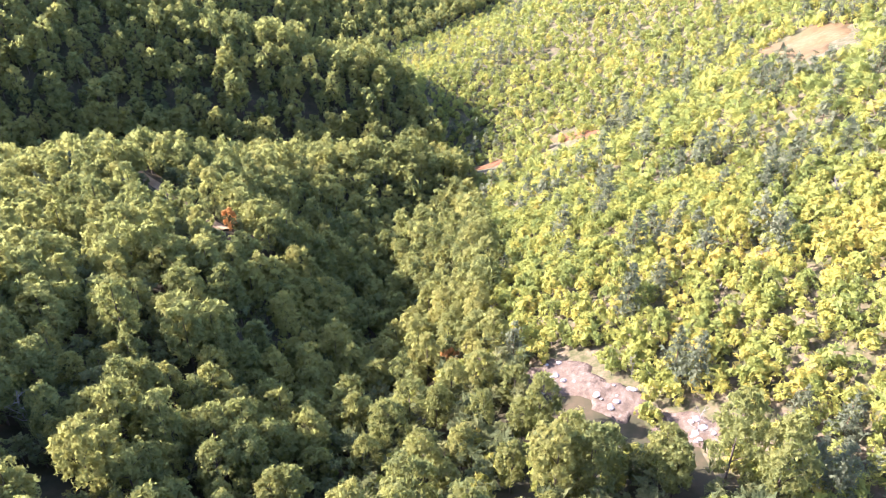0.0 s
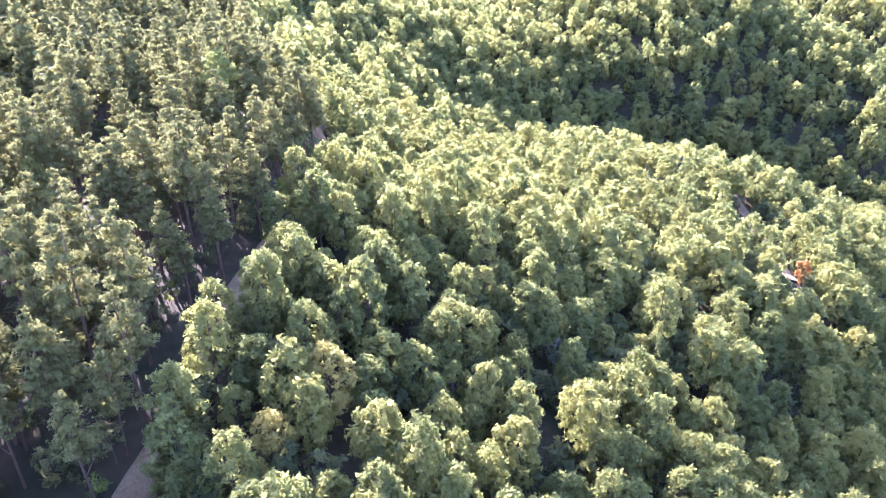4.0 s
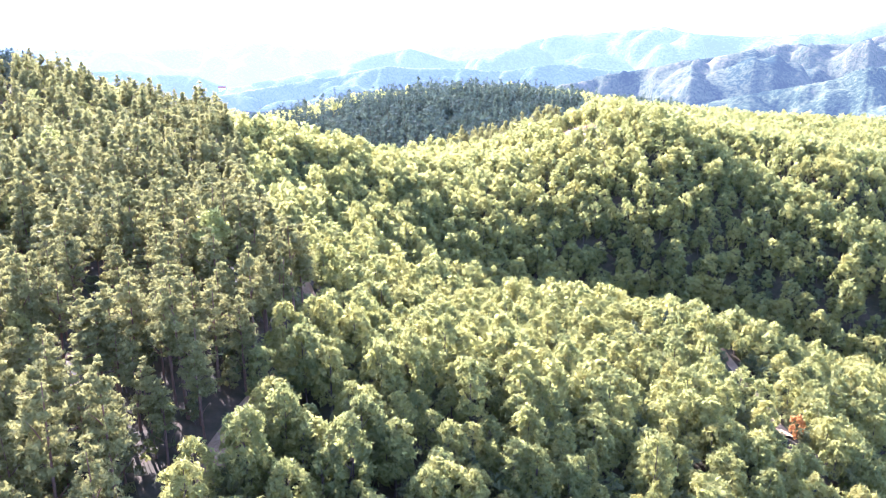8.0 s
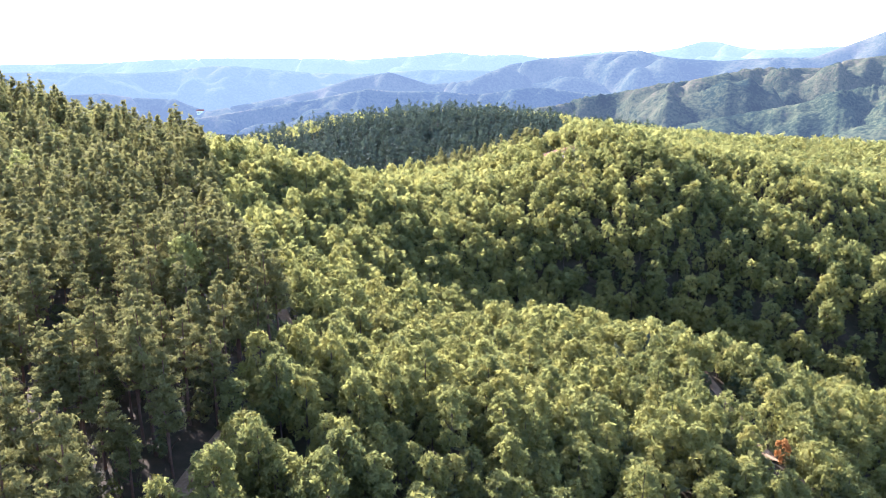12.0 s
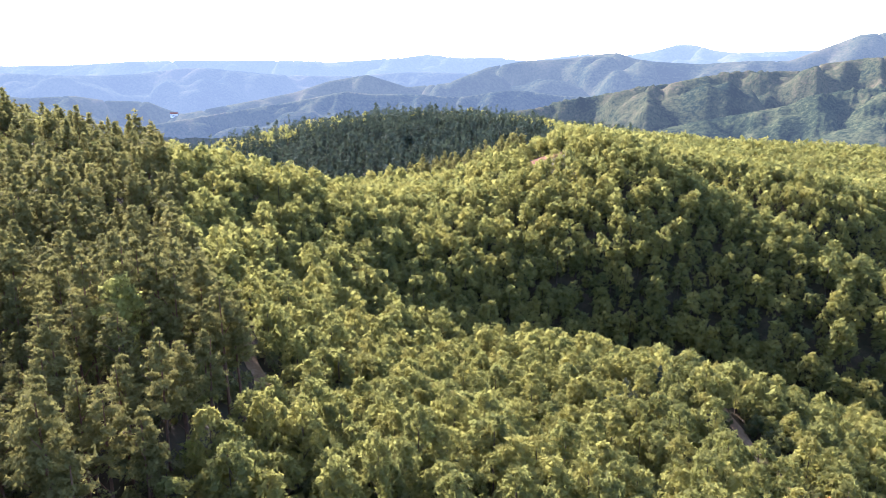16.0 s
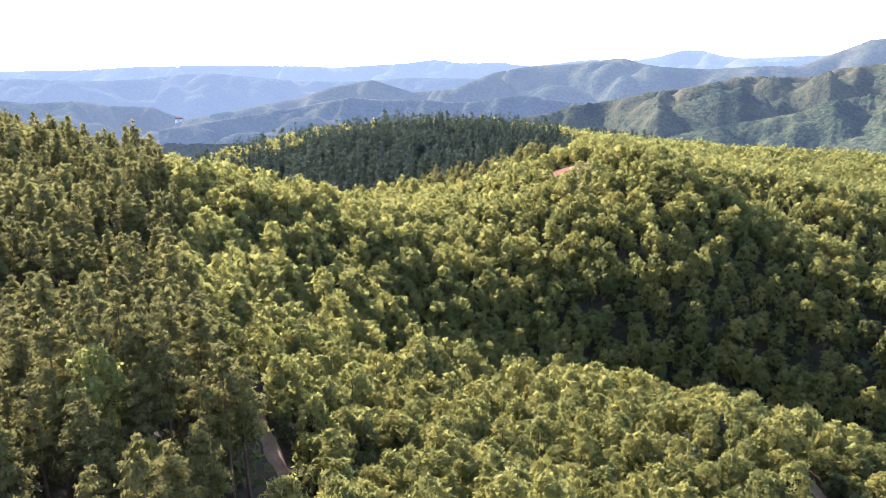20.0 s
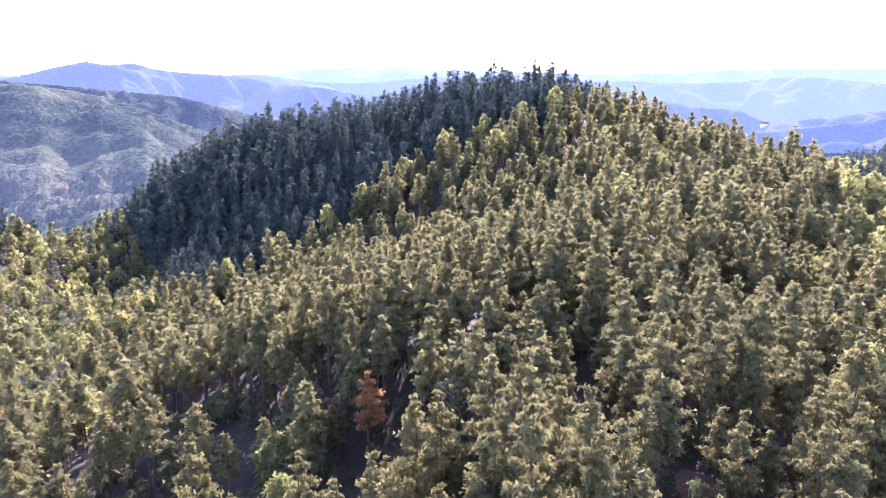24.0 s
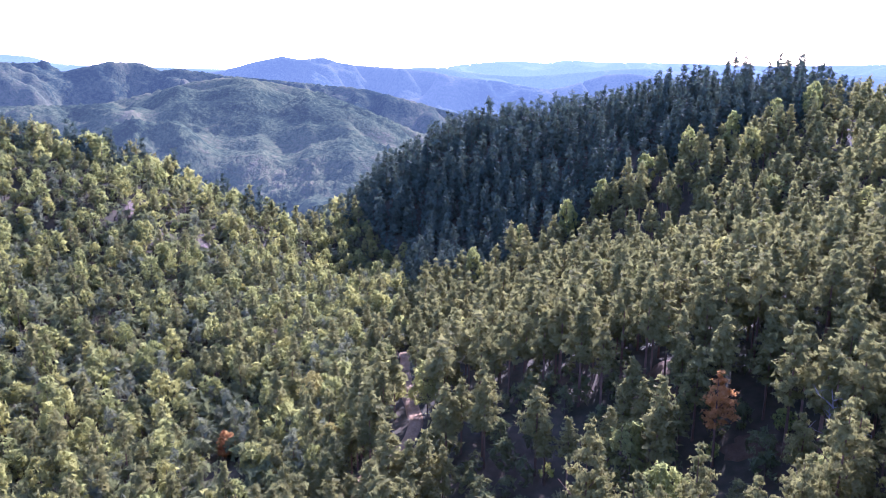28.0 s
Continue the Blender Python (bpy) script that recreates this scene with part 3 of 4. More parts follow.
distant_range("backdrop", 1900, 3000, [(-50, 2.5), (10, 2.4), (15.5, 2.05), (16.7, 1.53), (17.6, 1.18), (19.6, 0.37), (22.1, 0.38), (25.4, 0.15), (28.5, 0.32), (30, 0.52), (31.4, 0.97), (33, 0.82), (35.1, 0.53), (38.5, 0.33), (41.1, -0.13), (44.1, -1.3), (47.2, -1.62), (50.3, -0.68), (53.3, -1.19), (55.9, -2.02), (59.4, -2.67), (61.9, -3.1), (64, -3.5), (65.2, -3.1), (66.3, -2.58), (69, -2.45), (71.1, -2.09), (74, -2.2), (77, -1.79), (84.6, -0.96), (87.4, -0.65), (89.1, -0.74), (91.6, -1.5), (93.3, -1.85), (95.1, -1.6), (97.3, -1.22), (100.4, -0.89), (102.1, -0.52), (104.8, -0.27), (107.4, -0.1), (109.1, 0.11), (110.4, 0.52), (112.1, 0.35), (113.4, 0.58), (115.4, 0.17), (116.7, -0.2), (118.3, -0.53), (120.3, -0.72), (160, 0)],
              -130, haze_material("middle_range", haze_dimmed(WOODS, 0.85), (0.040, 0.056, 0.075), 0.005), 5.1, 150, 520, 700, 80)
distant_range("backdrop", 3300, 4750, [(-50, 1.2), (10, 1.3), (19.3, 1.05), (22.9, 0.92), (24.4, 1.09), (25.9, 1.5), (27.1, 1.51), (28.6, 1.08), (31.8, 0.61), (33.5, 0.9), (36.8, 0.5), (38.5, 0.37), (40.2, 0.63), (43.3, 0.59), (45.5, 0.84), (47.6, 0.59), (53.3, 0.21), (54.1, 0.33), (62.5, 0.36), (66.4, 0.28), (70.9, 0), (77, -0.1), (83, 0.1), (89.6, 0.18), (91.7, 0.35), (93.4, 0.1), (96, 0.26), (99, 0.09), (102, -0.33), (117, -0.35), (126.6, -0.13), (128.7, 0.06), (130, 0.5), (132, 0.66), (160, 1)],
              -150, haze_material("far_range", haze_dimmed(WOODS, 0.7), (0.082, 0.114, 0.150), 0.0035), 8.4, 220, 760, 600, 80)


def wavy(low, high, mean, swing, seed):
    """A skyline that wanders about a mean rise, degree by degree."""
    b = np.arange(low, high + 1, 1.0)
    return list(zip(b, mean + swing * ripple(b, b * 0, 13, seed)))


distant_range("backdrop", 2900, 3400, wavy(17, 135, -0.55, 0.30, 41), -150, haze_material("foothills", haze_dimmed(WOODS, 0.75), (0.062, 0.088, 0.120), 0.0045), 11.2, 120, 520, 500, 48)
distant_range("backdrop", 1780, 2050, wavy(24, 52, -2.2, 0.3, 43) + [(56, -2.7), (60, -3.3), (66, -4.2)], -150, haze_material("low_hills", haze_dimmed(WOODS, 0.9), (0.030, 0.044, 0.064), 0.006), 12.7, 70, 330, 300, 40, 0.6, (24, 66))


def strip(name, line, wide, label, material):
    """A worn track that follows the ground."""
    px, py = np.array(line, float).T
    s = np.r_[0, np.cumsum(np.hypot(np.diff(px), np.diff(py)))]
    at = np.arange(0, s[-1], 1.5)
    x, y = np.interp(at, s, px), np.interp(at, s, py)
    for _ in range(6):
        x[1:-1], y[1:-1] = (x[:-2] + 2 * x[1:-1] + x[2:]) / 4, (y[:-2] + 2 * y[1:-1] + y[2:]) / 4
    nx, ny = -np.gradient(y), np.gradient(x)
    ln = np.hypot(nx, ny)
    nx, ny = nx / ln, ny / ln
    cols, lift = np.array([-1.0, -0.72, -0.45, -0.2, 0.2, 0.45, 0.72, 1.0]), np.array([-0.5, 0.12, 0.0, 0.14, 0.14, 0.0, 0.12, -0.5])
    w = wide * 0.5 * (1 + 0.15 * ripple(x, y, 17, 21))
    vx, vy = x[:, None] + nx[:, None] * cols * w[:, None], y[:, None] + ny[:, None] * cols * w[:, None]
    vz = height(vx, vy) * 0.35 + height(x, y)[:, None] * 0.65 + lift + 0.35
    k = len(cols)
    i = np.arange(len(x) * k).reshape(-1, k)
    f = np.stack([i[:-1, :-1], i[:-1, 1:], i[1:, 1:], i[1:, :-1]], -1).reshape(-1, 4)
    ob = new(name, mesh_from(name, np.c_[vx.ravel(), vy.ravel(), vz.ravel()], f, [material], smooth=True))
    return tagged(ob, label, "track", kind="structure")


for name, line in TRACKS.items():
    strip(name, line, 3.2 if name == "dirt_track" else 2.8, "rutted bare earth track between the trees", DIRT)


def patch(name, cx, cy, a, b, turn, label, material, seed):
    """A bare patch with a ragged edge, moulded to the slope."""
    rng = np.random.default_rng(seed)
    rings, spokes = 7, 40
    ang = np.arange(spokes) * 2 * np.pi / spokes
    edge = 1 + 0.16 * np.sin(3 * ang + rng.uniform(0, 6)) + 0.1 * np.sin(7 * ang + rng.uniform(0, 6)) + rng.normal(size=spokes) * 0.04
    vx, vy = [np.array([0.0])], [np.array([0.0])]
    for r in range(1, rings + 1):
        vx.append(a * r / rings * edge * np.cos(ang))
        vy.append(b * r / rings * edge * np.sin(ang))
    vx, vy = np.concatenate(vx), np.concatenate(vy)
    c, s = math.cos(radians(turn)), math.sin(radians(turn))
    wx, wy = cx + c * vx - s * vy, cy + s * vx + c * vy
    rr = np.r_[0, np.repeat(np.arange(1, rings + 1), spokes)] / rings
    wz = height(wx, wy) + 0.45 - 0.7 * (rr > 0.99) + 0.12 * ripple(wx, wy, 4, seed)
    tri = [(0, 1 + j, 1 + (j + 1) % spokes) for j in range(spokes)]
    for r in range(rings - 1):
        for j in range(spokes):
            p, q = 1 + r * spokes + j, 1 + r * spokes + (j + 1) % spokes
            tri += [(p, p + spokes, q + spokes), (p, q + spokes, q)]
    ob = new(name, mesh_from(name, np.c_[wx, wy, wz], np.array(tri), [material], smooth=True))
    return tagged(ob, label, "bare ground", kind="structure")


patch("stream_bank", 16, 78, 7, 3.4, -40, "bare pinkish gravel and earth along a dry stream", GRAVEL, 1)
patch("stream_bank", 22, 71, 5, 2.6, -48, "bare pinkish gravel and earth along a dry stream", GRAVEL, 9)
patch("stream_bank", 30, 63, 5.5, 2.4, -40, "bare pinkish gravel and earth along a dry stream", GRAVEL, 2)
patch("red_clearing", -229, 300, 15, 6, 25, "bare red-brown earth clearing near the hilltop", RED_EARTH, 3)
patch("hay_meadow", 101, 203, 12, 20, -30, "mown straw-coloured meadow in the woods", DRY_GRASS, 4)
patch("earth_bank", 16, 251, 8, 3.5, 0, "bare reddish earth bank beside the stream", RED_EARTH, 5)
patch("earth_bank", 48, 233, 20, 3.5, -62, "bare reddish earth bank below the pines", RED_EARTH, 6)
patch("earth_bank", -42, 122, 6, 4.5, 70, "bare dark earth bank below the track on the spur", LITTER, 12)
patch("logged_clearing", -280, -155, 10, 4, 20, "bare logged clearing with dry earth", GRAVEL, 7)
patch("logged_clearing", -268, -166, 8, 3, 10, "bare logged clearing with dry earth", GRAVEL, 8)
patch("logged_clearing", -273, -183, 13, 2.2, 15, "pale dry strip across the young wood", GRAVEL, 10)

for k, (lx, ly, la, lb) in enumerate([(-100, 24, 4, 3), (-113, 31, 3.2, 2.5), (-184, 56, 4.2, 3), (-140, 2, 4.2, 2.6), (-80, 8, 2.4, 1.8), (-152, -11, 5, 3.2), (-160, -7, 4, 2.8)]):
    patch("leaf_litter", lx, ly, la, lb, 20 * k, "sunlit dry needles and leaf litter under the pines", LITTER, 30 + k)

# ---- the trees ----
plan_rng = np.random.default_rng(42)
FOCUS = (-45.0, 30.0)


def scatter(low, high, spacing):
    """Jittered places in a ring round the middle of the plan, on the wooded side."""
    n = int(high / (spacing * 0.9)) + 2
    i, j = np.meshgrid(np.arange(-n, n + 1), np.arange(-n, n + 1))
    x = (i + 0.5 * (j % 2)) * spacing + plan_rng.uniform(-0.42, 0.42, i.shape) * spacing
    y = j * spacing * 0.9 + plan_rng.uniform(-0.42, 0.42, i.shape) * spacing
    x, y = x.ravel(), y.ravel()
    r = np.hypot(x, y)
    keep = (r >= low) & (r < high)
    x, y = x[keep] + FOCUS[0], y[keep] + FOCUS[1]
    yaw = np.degrees(np.arctan2(-(x - 10), y + 30))
    ok = (yaw > -58) & (yaw < 150)
    ok &= ~((yaw > 88) & (np.hypot(x, y) > 500))
    return x[ok], y[ok]


def plants(low, high, spacing):
    """Places, kinds, sizes and hues of the plants in a ring."""
    x, y = scatter(low, high, spacing)
    z = zone(x, y)
    roll = plan_rng.uniform(size=len(x))
    kind = np.array(["broadleaf"] * len(x), dtype=object)
    kind[z == 1] = np.where(roll[z == 1] < 0.09, "young_pine", "scrub")
    kind[z == 2] = np.where(roll[z == 2] < 0.05, "broadleaf", "pine")
    kind[z == 3] = np.where(roll[z == 3] < 0.24, "young_pine", np.where(roll[z == 3] < 0.42, "pine", np.where(roll[z == 3] < 0.76, "broadleaf", np.where(roll[z == 3] < 0.86, "scrub", "thicket"))))
    kind[z == 4] = "spruce"
    kind[(z == 0) & (x > -16) & (y < 88) & (roll < 0.62)] = "scrub"
    deep = (z == 3) & (np.hypot(x + 45, y - 30) > 345)
    west = (z == 0) & (x < -420)
    kind[west & (roll < 0.55)] = "spruce"
    kind[deep] = np.where(roll[deep] < 0.35, "spruce", np.where(roll[deep] < 0.7, "pine", "broadleaf"))
    grey = (z == 1) & (ripple(x, y, 60, 13) > 1.0)
    for bx, by, a, b, turn in PINE_BANDS:
        c, s = math.cos(radians(turn)), math.sin(radians(turn))
        grey |= (z == 1) & (np.hypot(((x - bx) * c + (y - by) * s) / a, ((y - by) * c - (x - bx) * s) / b) < 1)
    kind[grey & (roll < 0.88)] = "young_pine"
    kind[(z == 0) & (np.hypot((x + 86) / 8, (y - 141) / 5) < 1) & (roll < 0.8)] = "young_pine"
    gap = (track_gap(x, y) > np.where(z == 1, 2.0, np.where((x < -40) & (y < 90), 1.4, 2.6))) & (bare_gap(x, y) > 1.08) & (glade_gap(x, y) > 1.0)
    thin = np.where(z == 2, 0.17, np.where(z == 1, 0.12, np.where(z == 3, 0.05, np.where(z == 0, 0.12, 0.22))))
    keep = gap & (plan_rng.uniform(size=len(x)) > thin)
    return x[keep], y[keep], kind[keep], z[keep]


def undergrowth(low, high, spacing):
    """Bushes that fill the slopes and the floor of the woods between the taller plants."""
    x, y = scatter(low, high, spacing)
    z = zone(x, y)
    dense = np.array([0.35, 1.0, 0.25, 1.0, 0.0])[z] * np.where(np.hypot(x, y) > 430, z == 1, 1)
    keep = (plan_rng.uniform(size=len(x)) < dense) & (track_gap(x, y) > 2.4) & (bare_gap(x, y) > 0.95) & ((glade_gap(x, y) > 0.8) | (np.hypot(x + 144, y + 24) < 34)) & (plan_rng.uniform(size=len(x)) > 0.08)
    x, y = x[keep], y[keep]
    kind = np.where((z[keep] == 1) | (plan_rng.uniform(size=len(x)) < 0.06), "scrub", "thicket").astype(object)
    return x, y, kind, z[keep]


templates = {}


def template(kind, detail):
    """Six crowns of a kind at one level of detail, with stems."""
    if (kind, detail) not in templates:
        made = []
        count, leaf = DETAIL[detail]
        if kind in ("scrub", "young_pine", "thicket"):
            count = int(count * 0.36)
        if kind == "scrub" and detail in ("near", "fine"):
            count, leaf = int(count * 1.6), leaf * 0.72
        if kind == "pine":
            count, leaf = (int(count * 1.5), leaf * 0.68) if detail == "close" else (int(count * 1.25), leaf * 0.8)
        for k in range(6 if detail != "close" else 5):
            rng = np.random.default_rng(100 * k + len(kind))
            spec = KINDS[kind]
            crown = spec["make"](rng, count, leaf)
            if detail == "close":
                trunk = stem(rng, spec["tall"] * 0.9, spec["tall"] * 0.016, 7 if kind == "broadleaf" else 3)
            elif detail == "far":
                trunk = None
            else:
                trunk = tube([(0, 0, -0.5), (0, 0, spec["tall"] * 0.8)], (spec["tall"] * 0.016, spec["tall"] * 0.006), 3)
            made.append((crown, trunk))
        templates[kind, detail] = made
    return templates[kind, detail]


def grow_stuff(name, label, kind, detail, x, y, scale, hue):
    """Many plants of one kind as one object."""
    spec, made = KINDS[kind], template(kind, detail)
    z = height(x, y)
    turn, pick = plan_rng.uniform(0, 2 * np.pi, len(x)), plan_rng.integers(0, len(made), len(x))
    stretch = plan_rng.uniform(0.85, 1.2, len(x))
    V, F, T, I, at = [], [], [], [], 0
    for k, (crown, trunk) in enumerate(made):
        sel = np.where(pick == k)[0]
        for slot, piece in enumerate((crown, trunk)):
            if piece is None or not len(sel):
                continue
            v, f = piece
            c, s = np.cos(turn[sel])[:, None], np.sin(turn[sel])[:, None]
            px = (v[None, :, 0] * c - v[None, :, 1] * s) * scale[sel][:, None] + x[sel][:, None]
            py = (v[None, :, 0] * s + v[None, :, 1] * c) * scale[sel][:, None] + y[sel][:, None]
            pz = v[None, :, 2] * (scale * stretch)[sel][:, None] + z[sel][:, None]
            V.append(np.stack([px, py, pz], -1).reshape(-1, 3))
            F.append((f[None] + (np.arange(len(sel)) * len(v))[:, None, None]).reshape(-1, 3) + at)
            T.append(np.repeat(hue[sel], len(f)))
            I.append(np.full(len(sel) * len(f), slot))
            at += len(sel) * len(v)
    ob = new(name, mesh_from(name, np.concatenate(V), np.concatenate(F), [spec["leaf"], spec["bark"]], np.concatenate(T), np.concatenate(I)))
    return tagged(ob, label, "trees", kind="stuff")


LABELS = {
    "broadleaf": ("broadleaf_tree", "leafy green broadleaf tree turning yellow on the slope", "tree", "broadleaf trees of the near slope"),
    "scrub": ("scrub_bush", "yellow-green leafy bush on the sunny slope", "bush", "bushes of the sunny slope"),
    "pine": ("pine_tree", "tall olive-green pine with a bare reddish trunk", "tree", "pines of the near stand"),
    "young_pine": ("young_pine", "small grey-green pine among the scrub", "tree", "young pines among the scrub"),
    "spruce": ("spruce_tree", "dark green narrow spruce tree", "tree", "spruces"),
}
originals = {}


def single(kind, x, y, size, stretch, hue_pick):
    """One tree as a thing of its own with trunk and crown."""
    name, label, category, group = LABELS[kind]
    k = hue_pick % 5
    turn = plan_rng.uniform(0, 360)
    place = Matrix.LocRotScale((x, y, float(height(np.array([x]), np.array([y]))[0])), Euler((0, 0, radians(turn))), (size, size, size * stretch))
    if (kind, hue_pick) not in originals:
        (cv, cf), (tv, tf) = template(kind, "close")[k]
        tint = np.full(len(cf), (hue_pick + 0.5) / 10)
        base = new(name)
        base.empty_display_size = 0.5
        part("trunk", mesh_from("trunk", tv, tf, [KINDS[kind]["bark"]], smooth=True), base)
        part("crown", mesh_from("crown", cv, cf, [KINDS[kind]["leaf"]], tint), base)
        tagged(base, label, category, group)
        base.matrix_basis = place
        originals[kind, hue_pick] = base
        return base
    src = originals[kind, hue_pick]
    ob = copy_thing(src, Matrix.Identity(4))
    ob.matrix_basis = place
    return ob


# single trees that stand out by colour or form
def special(name, kind, leaf, x, y, top, label, seed):
    spec = KINDS[kind]
    (cv, cf), (tv, tf) = template(kind, "close")[seed % 5]
    foot = float(height(np.array([x]), np.array([y]))[0])
    size = (top - foot) / spec["tall"]
    base = new(name)
    base.empty_display_size = 0.5
    part("trunk", mesh_from("trunk", tv, tf, [spec["bark"]], smooth=True), base)
    part("crown", mesh_from("crown", cv, cf, [leaf], np.full(len(cf), 0.5)), base)
    base.matrix_basis = Matrix.LocRotScale((x, y, foot), Euler((0, 0, seed * 1.7)), (min(size, 1.0), min(size, 1.0), size))
    return tagged(base, label, "tree")


SPECIAL = [
    ("red_tree", "broadleaf", RED_LEAF, -160, -88, -7, "rust-red autumn tree among green scrub", 1),
    ("orange_tree", "pine", ORANGE_LEAF, -138.5, -3.4, 22.5, "orange-brown autumn tree under the pines", 2),
    ("pale_tree", "broadleaf", PALE_LEAF, -122, -12, 17.5, "pale silvery-green broadleaf tree in front of the pines", 3),
    ("pale_tree", "broadleaf", PALE_LEAF, -103, 44, 36, "tall pale green tree among the pines", 4),
    ("pale_tree", "broadleaf", PALE_LEAF, -201, 47, 40, "tall pale green tree among the pines", 1),
    ("dark_spruce", "spruce", SPRUCE_LEAF, -88, 155, -6, "single dark spruce on the wooded spur", 2),
    ("orange_tree", "scrub", ORANGE_LEAF, 0.5, 91, float(height(np.array([0.5]), np.array([91.0]))[0]) + 4.5, "orange autumn bush beside the dry stream", 3),
    ("orange_tree", "scrub", ORANGE_LEAF, -45, 131, -8.5, "orange autumn bush beside the bare track", 4),
    ("golden_tree", "broadleaf", GOLD_LEAF, -181, -78, -3, "golden-yellow autumn tree beside the forest road", 2),
    ("golden_tree", "broadleaf", GOLD_LEAF, -151, -63, 2, "golden-yellow autumn tree beside the forest road", 3),
    ("golden_tree", "broadleaf", GOLD_LEAF, -186, -87, -7, "golden-yellow autumn tree among green scrub", 4),
    ("golden_tree", "broadleaf", GOLD_LEAF, -242, -18, 8, "golden-yellow autumn tree in the hollow", 1),
    ("golden_tree", "broadleaf", GOLD_LEAF, -50, 27, 20, "yellow-topped broadleaf tree on the near slope", 2),
    ("golden_tree", "broadleaf", GOLD_LEAF, -47, 19, 18, "yellow-topped broadleaf tree on the near slope", 4),
    ("pale_tree", "broadleaf", PALE_LEAF, -242, -38, 2, "pale yellow-green tree in the hollow", 3),
    ("pale_tree", "broadleaf", PALE_LEAF, -250, -57, -2, "pale yellow-green tree in the hollow", 4),
    ("pale_tree", "broadleaf", PALE_LEAF, -241, -61, -4, "pale yellow-green tree in the hollow", 0),
    ("pale_tree", "broadleaf", PALE_LEAF, -257, -148, 2, "pale yellow-green tree beside the logged clearing", 1),
    ("pale_tree", "broadleaf", PALE_LEAF, -198, -135, -2, "slender pale green tree in the young wood", 2),
    ("pale_tree", "broadleaf", PALE_LEAF, -193, -124, -4, "slender pale green tree in the young wood", 3),
    ("pale_tree", "broadleaf", PALE_LEAF, -320, -100, -12, "pale tree at the foot of the dark spruces", 1),
    ("pale_tree", "broadleaf", PALE_LEAF, -120, 51, 33, "pale green tree among the pines", 0),
]
for k, (ex, ey) in enumerate([(-305, 40), (-303, 26), (-301, 12), (-299, -2), (-292, -16), (-286, -27), (-281, -42), (-266, -56), (-308, 52)]):
    SPECIAL.append(("pale_tree", "broadleaf", PALE_LEAF, ex, ey, float(height(np.array([ex]), np.array([ey]))[0]) + 15 + k % 3, "pale broadleaf tree along the edge of the spruces", k))
for item in SPECIAL:
    special(*item)


def clear_of_special(x, y):
    best = np.full(len(x), 1e9)
    for item in SPECIAL:
        best = np.minimum(best, np.hypot(x - item[3], y - item[4]))
    return best > 3.2


def open_view(x, y):
    """The stretch of the plan that lies open to the valley side, past the trees right below."""
    def sector(px, py, low, high):
        b, r = np.degrees(np.arctan2(-(x - px), y - py)), np.hypot(x - px, y - py)
        return (b > low) & (b < high) & (r > 28)
    return sector(0, 0, -50, 100) | sector(-48, 4, 10, 160)


# the trees of the near slopes, each a thing of its own
SINGLES = {"broadleaf": 300, "pine": 300, "scrub": 280, "young_pine": 80}
x, y, kind, zn = plants(0, 135, 4.1)
free = clear_of_special(x, y)
x, y, kind, zn = x[free], y[free], kind[free], zn[free]
r = np.minimum(np.hypot(x, y), np.hypot(x + 48, y - 4)) + np.where(open_view(x, y), 0, 500)
taken = np.zeros(len(x), bool)
for k, limit in SINGLES.items():
    mine = np.where(kind == k)[0]
    mine = mine[np.argsort(r[mine])][:limit]
    taken[mine] = True
    for i in mine:
        single(k, x[i], y[i], plan_rng.uniform(0.62, 1.15) * (1.1 if k == "pine" and -172 < x[i] < -128 and -52 < y[i] < 8 else 1.0) * (0.7 if zn[i] == 3 and k in ("broadleaf", "pine") else 0.84 if k == "broadleaf" else 1.0), plan_rng.uniform(0.9, 1.35), int(plan_rng.integers(3, 9) if k == "broadleaf" and x[i] > -28 else plan_rng.integers(0, 10)))
rest = ~taken
rings = [("fine", x[rest], y[rest], kind[rest])]
for detail, low, high, gap in (("near", 0, 140, 2.3), ("middle", 140, 300, 3.3), ("middle", 300, 430, 4.3), ("far", 430, 640, 5.2)):
    xx, yy, kk, _ = undergrowth(low, high, gap)
    rings.append((detail, xx, yy, kk))
for detail, low, high, gap in (("near", 135, 215, 4.4), ("near", 215, 330, 5.1), ("middle", 330, 560, 5.2), ("far", 560, 900, 6.2)):
    xx, yy, kk, _ = plants(low, high, gap)
    free = clear_of_special(xx, yy)
    xx, yy, kk = xx[free], yy[free], kk[free]
    shown = open_view(xx, yy)
    rings.append((detail, xx[shown], yy[shown], kk[shown]))
    rings.append(("far", xx[~shown], yy[~shown], kk[~shown]))
NAMES = {"broadleaf": ("broadleaf_wood", "green and yellowing broadleaf wood on the hills"), "scrub": ("scrub", "dense yellow-green scrub on the sunny slopes"), "pine": ("pine_wood", "olive-green pine wood on the hill"),
         "young_pine": ("young_pine_wood", "grey-green young pines scattered in the scrub"), "thicket": ("thicket", "low green thicket under and between the trees"), "spruce": ("spruce_wood", "dark green spruce plantation on the hill")}
